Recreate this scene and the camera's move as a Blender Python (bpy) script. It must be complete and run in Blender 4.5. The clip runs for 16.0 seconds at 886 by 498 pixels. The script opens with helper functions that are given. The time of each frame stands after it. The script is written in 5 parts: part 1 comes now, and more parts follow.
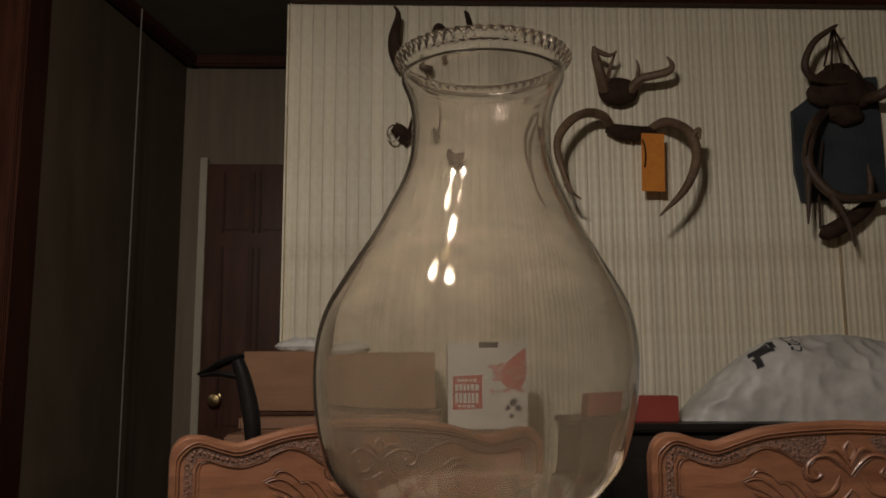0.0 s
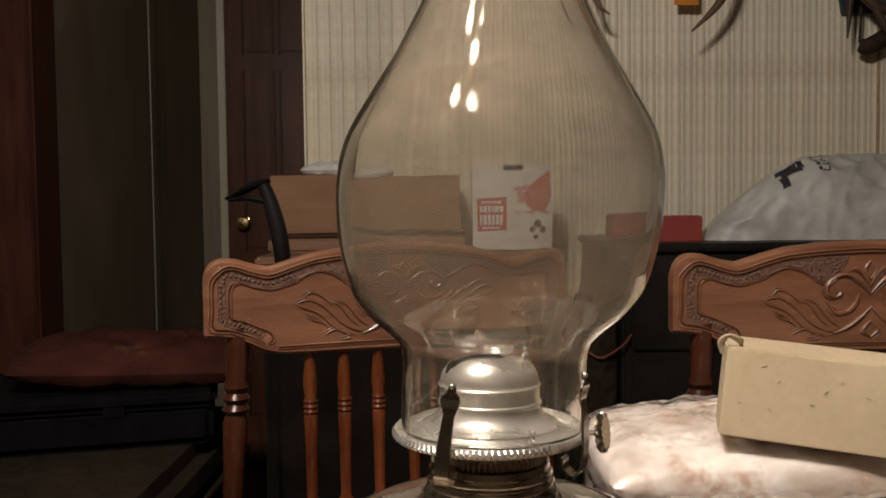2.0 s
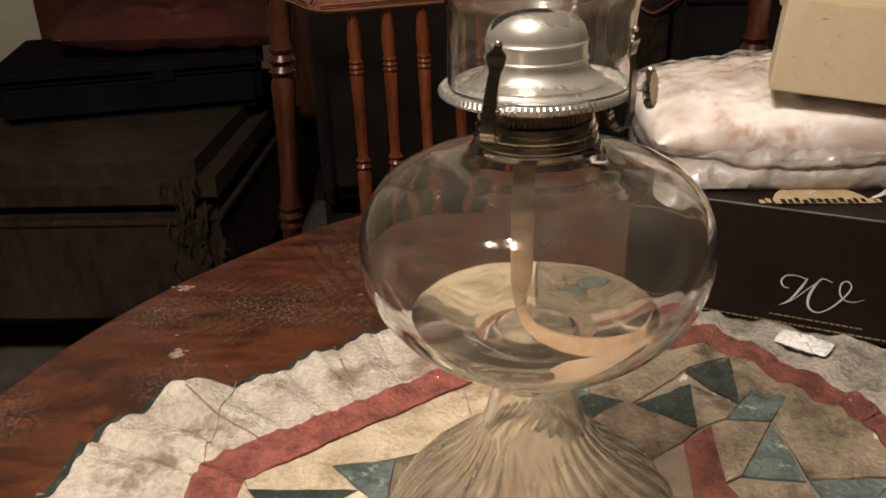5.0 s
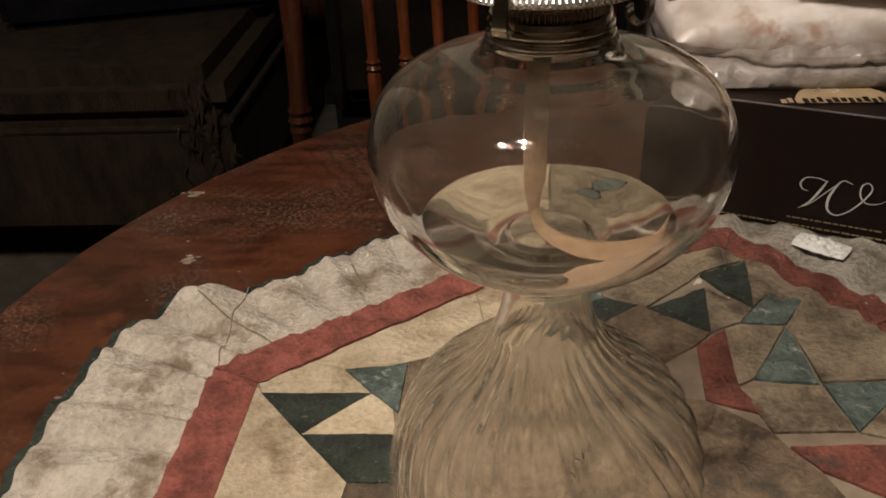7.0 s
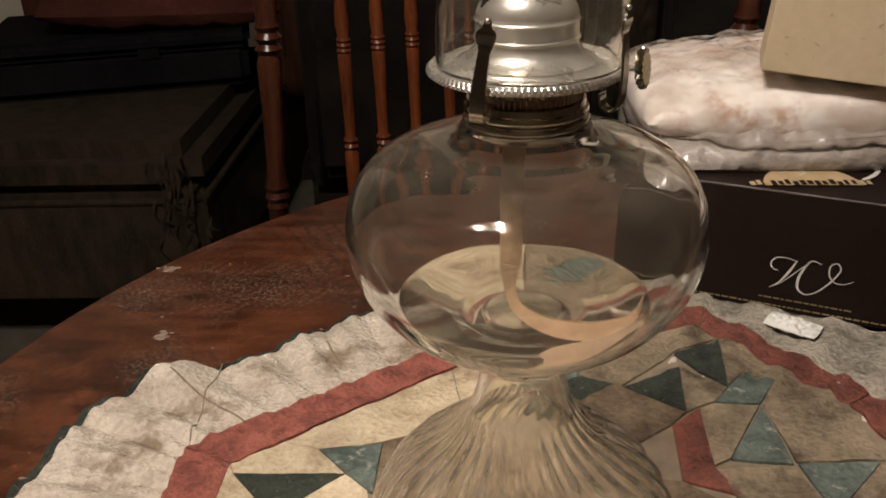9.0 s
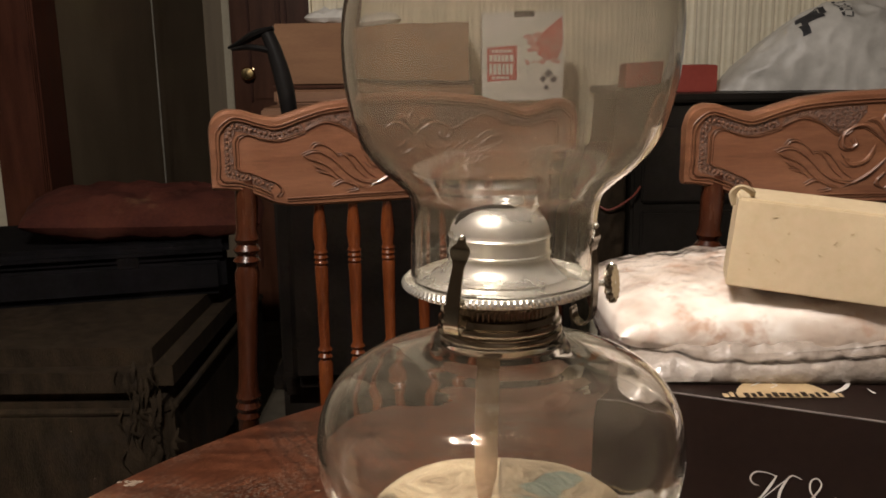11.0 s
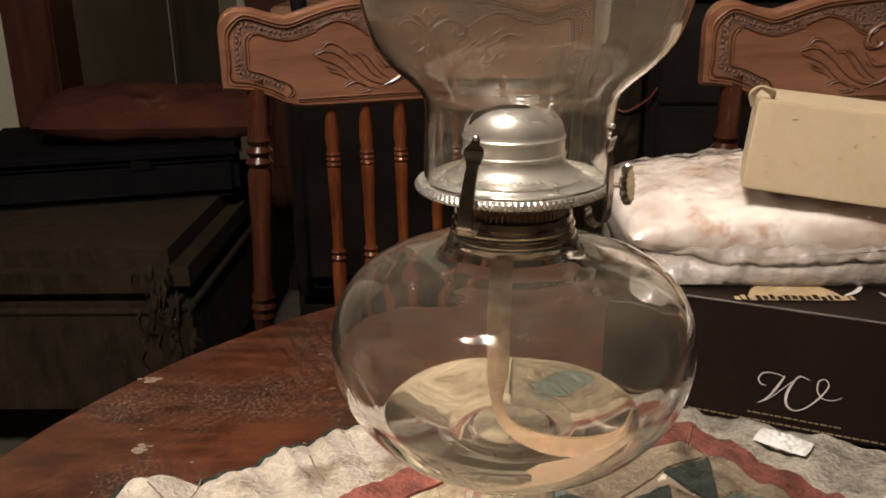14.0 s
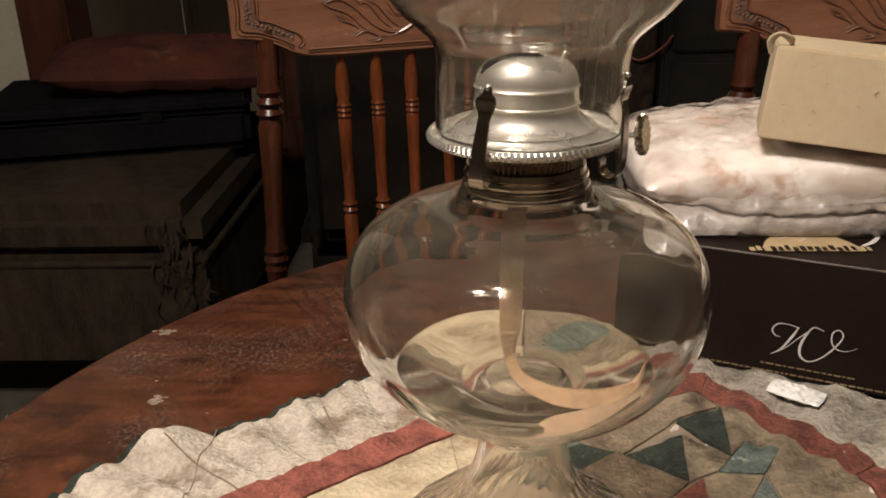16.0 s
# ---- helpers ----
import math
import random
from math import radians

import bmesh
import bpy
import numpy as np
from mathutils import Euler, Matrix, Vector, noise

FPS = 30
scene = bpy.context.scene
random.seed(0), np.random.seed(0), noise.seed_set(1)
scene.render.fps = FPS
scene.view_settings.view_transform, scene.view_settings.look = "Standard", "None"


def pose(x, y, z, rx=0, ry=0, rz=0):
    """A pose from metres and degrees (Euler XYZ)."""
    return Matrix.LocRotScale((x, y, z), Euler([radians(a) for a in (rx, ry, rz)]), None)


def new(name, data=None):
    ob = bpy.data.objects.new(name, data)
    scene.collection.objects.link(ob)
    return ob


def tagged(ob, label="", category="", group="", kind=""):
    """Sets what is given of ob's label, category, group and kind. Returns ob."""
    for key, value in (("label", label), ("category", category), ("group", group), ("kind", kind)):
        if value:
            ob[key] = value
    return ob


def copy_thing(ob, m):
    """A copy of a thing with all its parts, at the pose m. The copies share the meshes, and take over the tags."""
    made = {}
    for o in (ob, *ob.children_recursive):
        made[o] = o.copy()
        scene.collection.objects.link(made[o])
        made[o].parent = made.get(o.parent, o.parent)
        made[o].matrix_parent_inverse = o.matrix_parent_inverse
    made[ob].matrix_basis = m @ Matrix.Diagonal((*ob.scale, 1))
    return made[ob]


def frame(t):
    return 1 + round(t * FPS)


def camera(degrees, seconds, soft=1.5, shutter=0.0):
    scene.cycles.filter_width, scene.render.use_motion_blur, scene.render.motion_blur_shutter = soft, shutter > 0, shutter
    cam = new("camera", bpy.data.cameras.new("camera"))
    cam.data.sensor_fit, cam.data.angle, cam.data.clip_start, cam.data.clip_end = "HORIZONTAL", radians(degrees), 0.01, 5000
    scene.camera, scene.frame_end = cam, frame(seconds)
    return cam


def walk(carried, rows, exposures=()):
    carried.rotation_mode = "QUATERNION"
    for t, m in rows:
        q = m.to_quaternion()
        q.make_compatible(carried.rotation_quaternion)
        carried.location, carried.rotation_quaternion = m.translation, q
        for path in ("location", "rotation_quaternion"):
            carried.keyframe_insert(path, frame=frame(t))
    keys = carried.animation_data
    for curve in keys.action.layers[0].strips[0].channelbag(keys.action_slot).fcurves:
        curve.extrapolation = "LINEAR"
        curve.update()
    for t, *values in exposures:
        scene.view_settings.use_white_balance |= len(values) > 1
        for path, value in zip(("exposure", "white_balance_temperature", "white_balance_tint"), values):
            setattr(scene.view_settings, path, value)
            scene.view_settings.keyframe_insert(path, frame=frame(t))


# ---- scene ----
cam = camera(53.5, 16.0, soft=1.7)
# seconds, eye, yaw to the left, pitch up, roll
PATH = [
    (0, -0.0002, -0.0103, 1.0994, -1.87, 8.81, -0.23),
    (0.5, 0.0008, -0.0076, 1.1057, -1.51, 5.44, -0.35),
    (1, -0.0003, -0.0095, 1.1021, -1.28, 3.54, -0.41),
    (1.5, 0.0001, -0.0085, 1.1019, -0.95, 2.11, -0.34),
    (2, 0.0008, -0.0061, 1.1020, -0.17, -2.76, -0.69),
    (2.5, 0.0010, -0.0052, 1.1014, 0.48, -6.75, -1.11),
    (3, 0.0011, -0.0051, 1.1018, 1.18, -11.22, -1.42),
    (3.5, 0.0007, -0.0054, 1.1017, 1.64, -14.43, -1.47),
    (4, 0.0009, -0.0043, 1.1010, 2.06, -16.94, -1.57),
    (4.5, 0.0005, -0.0027, 1.1004, 2.79, -20.90, -2.07),
    (5, 0.0008, -0.0044, 1.1008, 3.43, -24.57, -2.29),
    (5.2, 0.0008, -0.0025, 1.1011, 3.56, -25.74, -2.46),
    (7.3, 0.0013, 0.0035, 1.0954, 4.75, -30.75, -3.19),
    (7.5, 0.0022, 0.0025, 1.0967, 4.58, -30.63, -3.14),
    (8, 0.0013, 0.0017, 1.0967, 4.11, -29.97, -2.71),
    (8.5, 0.0013, 0.0022, 1.0966, 3.41, -28.35, -2.35),
    (9, 0.0006, 0.0024, 1.0991, 2.64, -25.92, -1.86),
    (9.5, 0.0008, 0.0046, 1.0995, 1.64, -20.09, -1.52),
    (10, 0.0001, 0.0027, 1.0994, 1.06, -18.07, -1.19),
    (10.2, 0.0005, 0.0003, 1.1004, 1.00, -17.25, -1.24),
    (12.3, 0.0000, 0.0005, 1.1002, -0.31, -6.69, -0.05),
    (12.5, 0.0000, 0.0000, 1.1000, -0.26, -6.87, -0.05),
    (13, 0.0000, 0.0005, 1.0995, 0.17, -10.29, -0.06),
    (13.5, 0.0002, 0.0026, 1.0996, 0.87, -16.26, -0.77),
    (14, 0.0001, 0.0023, 1.0993, 1.48, -18.66, -0.93),
    (14.5, 0.0000, 0.0027, 1.0990, 1.74, -19.03, -0.82),
    (15, -0.0001, 0.0039, 1.0988, 1.75, -18.98, -0.96),
    (15.5, 0.0000, 0.0056, 1.0983, 1.77, -20.12, -1.20),
    (16, 0.0002, 0.0059, 1.0984, 2.41, -21.81, -1.47),
]


def aimed(x, y, z, yaw, pitch, roll):
    """The pose of a camera from its eye and its yaw, pitch and roll in degrees."""
    return Matrix.Translation((x, y, z)) @ Euler((radians(90 + pitch), 0, radians(yaw))).to_matrix().to_4x4() @ pose(0, 0, 0, 0, 0, roll)


walk(cam, [(t, aimed(x, y, z, yaw, pitch, roll)) for t, x, y, z, yaw, pitch, roll in PATH],
     exposures=[(0.0, -0.2), (1.0, -0.22), (1.5, -0.2), (2.0, 0.12), (2.6, 0.28), (3.5, 0.34), (4.5, 0.25), (5.2, -0.02), (7.3, -0.61), (8.2, -0.47), (9.0, -0.21), (9.6, 0.22), (12.5, 0.38), (14.0, 0.21), (16.0, 0.11)])

# ---- light: a ceiling fixture over the table, and the dim rest of the house
world = bpy.data.worlds.new("world")
scene.world = world
world.use_nodes = True
world.node_tree.nodes["Background"].inputs[0].default_value = (0.9, 0.8, 0.65, 1)
world.node_tree.nodes["Background"].inputs[1].default_value = 0.004
LAMP_AT, LAMP_WATTS, LAMP_COLOUR = Vector((-0.37, 0.0, 2.16)), 37.5, (1.0, 0.895, 0.812)
BULBS = [LAMP_AT + Vector((0.125 * math.cos(a), 0.125 * math.sin(a), 0)) for a in (radians(52), radians(172), radians(292))]
for at in BULBS:
    bulb = bpy.data.lights.new("bulb_light", "POINT")
    bulb.energy, bulb.color, bulb.shadow_soft_size = LAMP_WATTS, LAMP_COLOUR, 0.030
    new("bulb_light", bulb).location = at

# ---- materials


def surface(name, dark, light, scale=8.0, rough=0.6, metal=0.0, bump=0.15, fine=80.0, stretch=(1, 1, 1), coat=0.0, spread=0.25, random_tone=0.0,
            stain=None, stain_scale=3.0, stain_from=0.55, bump_dist=0.002, rough_var=0.12, shine=0.5):
    """A two-scale procedural surface: colour patches, fine grain, stains, bump and uneven gloss."""
    m = bpy.data.materials.new(name)
    m.use_nodes = True
    t = m.node_tree
    n, l = t.nodes, t.links
    bsdf = n["Principled BSDF"]
    co, mp = n.new("ShaderNodeTexCoord"), n.new("ShaderNodeMapping")
    mp.inputs["Scale"].default_value = stretch
    l.new(co.outputs["Object"], mp.inputs["Vector"])
    big, small = n.new("ShaderNodeTexNoise"), n.new("ShaderNodeTexNoise")
    big.inputs["Scale"].default_value, big.inputs["Detail"].default_value = scale, 5
    small.inputs["Scale"].default_value, small.inputs["Detail"].default_value = fine, 4
    for k in (big, small):
        l.new(mp.outputs["Vector"], k.inputs["Vector"])
    add = n.new("ShaderNodeMath")
    add.operation = "MULTIPLY_ADD"
    l.new(small.outputs["Fac"], add.inputs[0])
    add.inputs[1].default_value = 0.5
    l.new(big.outputs["Fac"], add.inputs[2])
    ramp = n.new("ShaderNodeValToRGB")
    ramp.color_ramp.elements[0].position, ramp.color_ramp.elements[1].position = 0.75 - spread, 0.75 + spread
    ramp.color_ramp.elements[0].color, ramp.color_ramp.elements[1].color = (*dark, 1), (*light, 1)
    l.new(add.outputs[0], ramp.inputs["Fac"])
    out = ramp.outputs["Color"]
    if stain:
        spots, mask, mix = n.new("ShaderNodeTexNoise"), n.new("ShaderNodeMapRange"), n.new("ShaderNodeMix")
        spots.inputs["Scale"].default_value, spots.inputs["Detail"].default_value, spots.inputs["Roughness"].default_value = stain_scale, 6, 0.65
        l.new(co.outputs["Object"], spots.inputs["Vector"])
        mask.inputs["From Min"].default_value, mask.inputs["From Max"].default_value = stain_from, stain_from + 0.12
        l.new(spots.outputs["Fac"], mask.inputs["Value"])
        mix.data_type = "RGBA"
        l.new(mask.outputs["Result"], mix.inputs["Factor"])
        l.new(out, mix.inputs["A"])
        mix.inputs["B"].default_value = (*stain, 1)
        out = mix.outputs["Result"]
    if random_tone:
        info, hsv, rng = n.new("ShaderNodeObjectInfo"), n.new("ShaderNodeHueSaturation"), n.new("ShaderNodeMapRange")
        rng.inputs["To Min"].default_value, rng.inputs["To Max"].default_value = 1 - random_tone, 1 + random_tone
        l.new(info.outputs["Random"], rng.inputs["Value"])
        l.new(rng.outputs["Result"], hsv.inputs["Value"])
        l.new(out, hsv.inputs["Color"])
        out = hsv.outputs["Color"]
    l.new(out, bsdf.inputs["Base Color"])
    gloss = n.new("ShaderNodeMapRange")
    gloss.inputs["To Min"].default_value, gloss.inputs["To Max"].default_value = max(rough - rough_var, 0.02), min(rough + rough_var, 1)
    l.new(big.outputs["Fac"], gloss.inputs["Value"])
    l.new(gloss.outputs["Result"], bsdf.inputs["Roughness"])
    bsdf.inputs["Metallic"].default_value = metal
    bsdf.inputs["Specular IOR Level"].default_value = shine
    bsdf.inputs["Coat Weight"].default_value, bsdf.inputs["Coat Roughness"].default_value = coat, 0.12
    if bump:
        b = n.new("ShaderNodeBump")
        b.inputs["Strength"].default_value, b.inputs["Distance"].default_value = bump, bump_dist
        l.new(add.outputs[0], b.inputs["Height"])
        l.new(b.outputs["Normal"], bsdf.inputs["Normal"])
    return m


def glass(name, tint=(1, 1, 1), ior=1.48, rough=0.0, smear=0.0, smear_scale=9.0, dust=(0.42, 0.38, 0.32), wavy=0.0, pale_slopes=0.0):
    """Clear glass, with a patchy film of dust or soot of that weight."""
    m = bpy.data.materials.new(name)
    m.use_nodes = True
    n, l = m.node_tree.nodes, m.node_tree.links
    bsdf = n["Principled BSDF"]
    bsdf.inputs["Base Color"].default_value = (*tint, 1)
    bsdf.inputs["Transmission Weight"].default_value = 1
    bsdf.inputs["Roughness"].default_value = rough
    bsdf.inputs["IOR"].default_value = ior
    if wavy:  # slow waves of pressed glass
        at, swell, relief = (n.new("ShaderNode" + k) for k in ("TexCoord", "TexNoise", "Bump"))
        swell.inputs["Scale"].default_value, swell.inputs["Detail"].default_value = 24, 1
        relief.inputs["Strength"].default_value, relief.inputs["Distance"].default_value = wavy, 0.01
        l.new(at.outputs["Object"], swell.inputs["Vector"])
        l.new(swell.outputs["Fac"], relief.inputs["Height"])
        l.new(relief.outputs["Normal"], bsdf.inputs["Normal"])
    if smear:
        co, no, rg, film, mix = (n.new("ShaderNode" + k) for k in ("TexCoord", "TexNoise", "MapRange", "BsdfDiffuse", "MixShader"))
        no.inputs["Scale"].default_value, no.inputs["Detail"].default_value, no.inputs["Roughness"].default_value = smear_scale, 7, 0.62
        l.new(co.outputs["Object"], no.inputs["Vector"])
        rg.inputs["From Min"].default_value, rg.inputs["From Max"].default_value = 0.40, 0.70
        rg.inputs["To Min"].default_value, rg.inputs["To Max"].default_value = smear * 0.3, smear * 1.6
        l.new(no.outputs["Fac"], rg.inputs["Value"])
        film.inputs["Color"].default_value = (*dust, 1)
        weight = rg.outputs["Result"]
        if pale_slopes:  # more dust on the upward slopes, also standing in for pale gleam there
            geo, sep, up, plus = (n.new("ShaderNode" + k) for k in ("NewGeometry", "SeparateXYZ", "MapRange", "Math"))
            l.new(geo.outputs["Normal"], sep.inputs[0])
            up.inputs["From Min"].default_value, up.inputs["From Max"].default_value, up.inputs["To Max"].default_value = 0.55, 1.0, pale_slopes
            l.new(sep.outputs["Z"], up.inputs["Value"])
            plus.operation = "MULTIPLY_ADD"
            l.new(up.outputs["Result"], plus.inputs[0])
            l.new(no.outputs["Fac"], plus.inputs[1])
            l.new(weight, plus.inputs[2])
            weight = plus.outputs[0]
        l.new(weight, mix.inputs["Fac"])
        l.new(bsdf.outputs["BSDF"], mix.inputs[1])
        l.new(film.outputs["BSDF"], mix.inputs[2])
        l.new(mix.outputs["Shader"], n["Material Output"].inputs["Surface"])
    return m


def soot_film(name, weight, scale, soot):
    """A see-through deposit of smoke and dust, patchy at two scales."""
    m = bpy.data.materials.new(name)
    m.use_nodes = True
    n, l = m.node_tree.nodes, m.node_tree.links
    clear, film, coat, co, both = (n.new("ShaderNode" + k) for k in ("BsdfTransparent", "BsdfDiffuse", "MixShader", "TexCoord", "Math"))
    film.inputs["Color"].default_value = (*soot, 1)
    for slot, (k, lo, hi) in enumerate(((scale, 0.40, 0.66), (scale * 3.3, 0.44, 0.68))):
        no, rg, squeeze = n.new("ShaderNodeTexNoise"), n.new("ShaderNodeMapRange"), n.new("ShaderNodeMapping")
        squeeze.inputs["Scale"].default_value = (1, 1, 1.6)
        no.inputs["Scale"].default_value, no.inputs["Detail"].default_value, no.inputs["Roughness"].default_value, no.inputs["Distortion"].default_value = k, 7, 0.6, 0.5
        l.new(co.outputs["Object"], squeeze.inputs["Vector"])
        l.new(squeeze.outputs["Vector"], no.inputs["Vector"])
        rg.inputs["From Min"].default_value, rg.inputs["From Max"].default_value = lo, hi
        rg.inputs["To Min"].default_value, rg.inputs["To Max"].default_value = weight * 0.28, weight * 0.85
        l.new(no.outputs["Fac"], rg.inputs["Value"])
        l.new(rg.outputs["Result"], both.inputs[slot])
    l.new(both.outputs[0], coat.inputs["Fac"])
    l.new(clear.outputs["BSDF"], coat.inputs[1])
    l.new(film.outputs["BSDF"], coat.inputs[2])
    l.new(coat.outputs["Shader"], n["Material Output"].inputs["Surface"])
    return m


def film_plastic(name):
    """Thin clear plastic: see-through, with gloss alone."""
    m = bpy.data.materials.new(name)
    m.use_nodes = True
    n, l = m.node_tree.nodes, m.node_tree.links
    clear, shine, mix, fres = (n.new("ShaderNode" + k) for k in ("BsdfTransparent", "BsdfGlossy", "MixShader", "Fresnel"))
    clear.inputs["Color"].default_value = (0.96, 0.95, 0.94, 1)
    shine.inputs["Roughness"].default_value = 0.06
    co, crumple, relief = n.new("ShaderNodeTexCoord"), n.new("ShaderNodeTexNoise"), n.new("ShaderNodeBump")
    crumple.inputs["Scale"].default_value, crumple.inputs["Detail"].default_value, crumple.inputs["Distortion"].default_value = 38, 4, 0.8
    relief.inputs["Strength"].default_value, relief.inputs["Distance"].default_value = 0.8, 0.006
    l.new(co.outputs["Object"], crumple.inputs["Vector"])
    l.new(crumple.outputs["Fac"], relief.inputs["Height"])
    l.new(relief.outputs["Normal"], shine.inputs["Normal"])
    fres.inputs["IOR"].default_value = 1.6
    l.new(fres.outputs["Fac"], mix.inputs["Fac"])
    l.new(clear.outputs["BSDF"], mix.inputs[1])
    l.new(shine.outputs["BSDF"], mix.inputs[2])
    l.new(mix.outputs["Shader"], n["Material Output"].inputs["Surface"])
    return m


OAK = surface("oak_varnish", (0.098, 0.038, 0.0185), (0.200, 0.087, 0.044), scale=7, rough=0.43, bump=0.12, fine=55, stretch=(1, 3, 9), coat=0.08, stain=(0.12, 0.052, 0.028), stain_scale=14, stain_from=0.6)
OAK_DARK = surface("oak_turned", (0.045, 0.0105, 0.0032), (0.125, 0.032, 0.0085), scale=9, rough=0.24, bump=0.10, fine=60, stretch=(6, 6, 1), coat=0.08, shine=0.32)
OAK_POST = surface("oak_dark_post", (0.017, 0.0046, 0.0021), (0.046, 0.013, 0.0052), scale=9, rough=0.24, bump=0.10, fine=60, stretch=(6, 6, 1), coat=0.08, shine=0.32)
OAK_GROOVE = surface("oak_groove_stain", (0.055, 0.022, 0.010), (0.12, 0.05, 0.022), scale=30, rough=0.5, bump=0.1)
OAK_STIPPLE = surface("oak_stippled_ground", (0.045, 0.020, 0.012), (0.13, 0.060, 0.034), scale=260, rough=0.5, bump=0.9, fine=520, spread=0.16, bump_dist=0.003)


def worn_veneer(name):
    """A dark red-brown tabletop: wavy grain with black pores, dulled patches, scratches and a bloom of dust."""
    m = surface(name, (0.031, 0.0093, 0.0043), (0.132, 0.0410, 0.0170), scale=6, rough=0.38, bump=0.25, fine=90, stretch=(3, 10, 1), coat=0.12, spread=0.22)
    n, l = m.node_tree.nodes, m.node_tree.links
    bsdf = n["Principled BSDF"]
    base = bsdf.inputs["Base Color"].links[0].from_socket
    co = n.new("ShaderNodeTexCoord")

    def layer(colour, fac, under):
        mix = n.new("ShaderNodeMix")
        mix.data_type = "RGBA"
        l.new(fac, mix.inputs["Factor"])
        l.new(under, mix.inputs["A"])
        mix.inputs["B"].default_value = (*colour, 1)
        return mix.outputs["Result"]

    def span(socket, lo, hi, top):
        r = n.new("ShaderNodeMapRange")
        r.inputs["From Min"].default_value, r.inputs["From Max"].default_value, r.inputs["To Max"].default_value = lo, hi, top
        l.new(socket, r.inputs["Value"])
        return r.outputs["Result"]

    def times(a, b):
        k = n.new("ShaderNodeMath")
        k.operation = "MULTIPLY"
        l.new(a, k.inputs[0])
        l.new(b, k.inputs[1])
        return k.outputs[0]

    for turn, scale in ((38, 31), (-30, 22)):
        mp, wave, where = n.new("ShaderNodeMapping"), n.new("ShaderNodeTexWave"), n.new("ShaderNodeTexNoise")
        mp.inputs["Rotation"].default_value = (0, 0, radians(turn))
        l.new(co.outputs["Object"], mp.inputs["Vector"])
        l.new(mp.outputs["Vector"], wave.inputs["Vector"])
        wave.inputs["Scale"].default_value, wave.inputs["Distortion"].default_value, wave.inputs["Detail"].default_value, wave.inputs["Detail Scale"].default_value = scale, 4.0, 6.0, 2.6
        where.inputs["Scale"].default_value, where.inputs["Detail"].default_value = 7.0 + turn * 0.05, 2
        l.new(co.outputs["Object"], where.inputs["Vector"])
        base = layer((0.016, 0.006, 0.004), times(span(wave.outputs["Fac"], 0.62, 0.98, 0.52), span(where.outputs["Fac"], 0.46, 0.60, 1.0)), base)
    for colour, scale, lo, top in (((0.020, 0.0085, 0.0055), 8.5, 0.52, 0.75), ((0.26, 0.080, 0.030), 17.0, 0.60, 0.55), ((0.012, 0.006, 0.004), 46.0, 0.62, 0.6)):
        rub = n.new("ShaderNodeTexNoise")
        rub.inputs["Scale"].default_value, rub.inputs["Detail"].default_value, rub.inputs["Roughness"].default_value = scale, 7, 0.68
        l.new(co.outputs["Object"], rub.inputs["Vector"])
        base = layer(colour, span(rub.outputs["Fac"], lo, lo + 0.14, top), base)
    dust, grit = n.new("ShaderNodeTexNoise"), n.new("ShaderNodeTexNoise")
    dust.inputs["Scale"].default_value, dust.inputs["Detail"].default_value = 11, 8
    grit.inputs["Scale"].default_value, grit.inputs["Detail"].default_value = 330, 3
    for k in (dust, grit):
        l.new(co.outputs["Object"], k.inputs["Vector"])
    base = layer((0.24, 0.19, 0.14), times(span(dust.outputs["Fac"], 0.46, 0.70, 1.0), span(grit.outputs["Fac"], 0.48, 0.70, 0.85)), base)
    l.new(base, bsdf.inputs["Base Color"])
    return m


TABLE_WOOD = worn_veneer("table_veneer")
TABLE_SPECK = surface("dried_speck", (0.16, 0.11, 0.075), (0.27, 0.20, 0.14), scale=200, rough=0.8)
PANEL_WHITE = surface("ribbed_panel_paint", (0.68, 0.60, 0.42), (0.84, 0.79, 0.63), scale=2.0, rough=0.5, bump=0.05, fine=40, random_tone=0.07, stain=(0.52, 0.43, 0.29), stain_scale=2.2, stain_from=0.57)
PANEL_GROOVE = surface("ribbed_panel_groove", (0.50, 0.44, 0.33), (0.64, 0.58, 0.46), scale=3, rough=0.7)
JOINT_BROWN = surface("stained_panel_joint", (0.30, 0.22, 0.13), (0.50, 0.40, 0.26), scale=9, rough=0.7)
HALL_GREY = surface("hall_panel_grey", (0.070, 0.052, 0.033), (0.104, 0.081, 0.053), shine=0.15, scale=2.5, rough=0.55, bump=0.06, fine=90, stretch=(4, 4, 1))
ROOM_DARK = surface("room_panel_brown", (0.10, 0.075, 0.05), (0.16, 0.12, 0.08), scale=3, rough=0.6, bump=0.06, stretch=(6, 6, 1))
# cream taken far down: the hall's dimness is put into the colour
WALL_CREAM_DIM = surface("wall_cream_dim", (0.115, 0.090, 0.058), (0.170, 0.136, 0.090), scale=4, rough=0.7, bump=0.08, stretch=(9, 9, 0.6))
WALL_PALE = surface("wall_pale", (0.33, 0.30, 0.22), (0.43, 0.39, 0.30), scale=3, rough=0.7, bump=0.08)
SEAM = surface("seam_strip", (0.16, 0.15, 0.125), (0.24, 0.225, 0.19), scale=6, rough=0.5)
# pale ceiling set dark to hold down the light it bounces
CEILING = surface("ceiling_darkened", (0.13, 0.11, 0.085), (0.18, 0.155, 0.12), scale=6, rough=0.9, bump=0.3, fine=120)
CARPET = surface("carpet_taupe", (0.075, 0.065, 0.048), (0.14, 0.122, 0.092), shine=0.15, scale=14, rough=0.95, bump=0.8, fine=260, bump_dist=0.006)
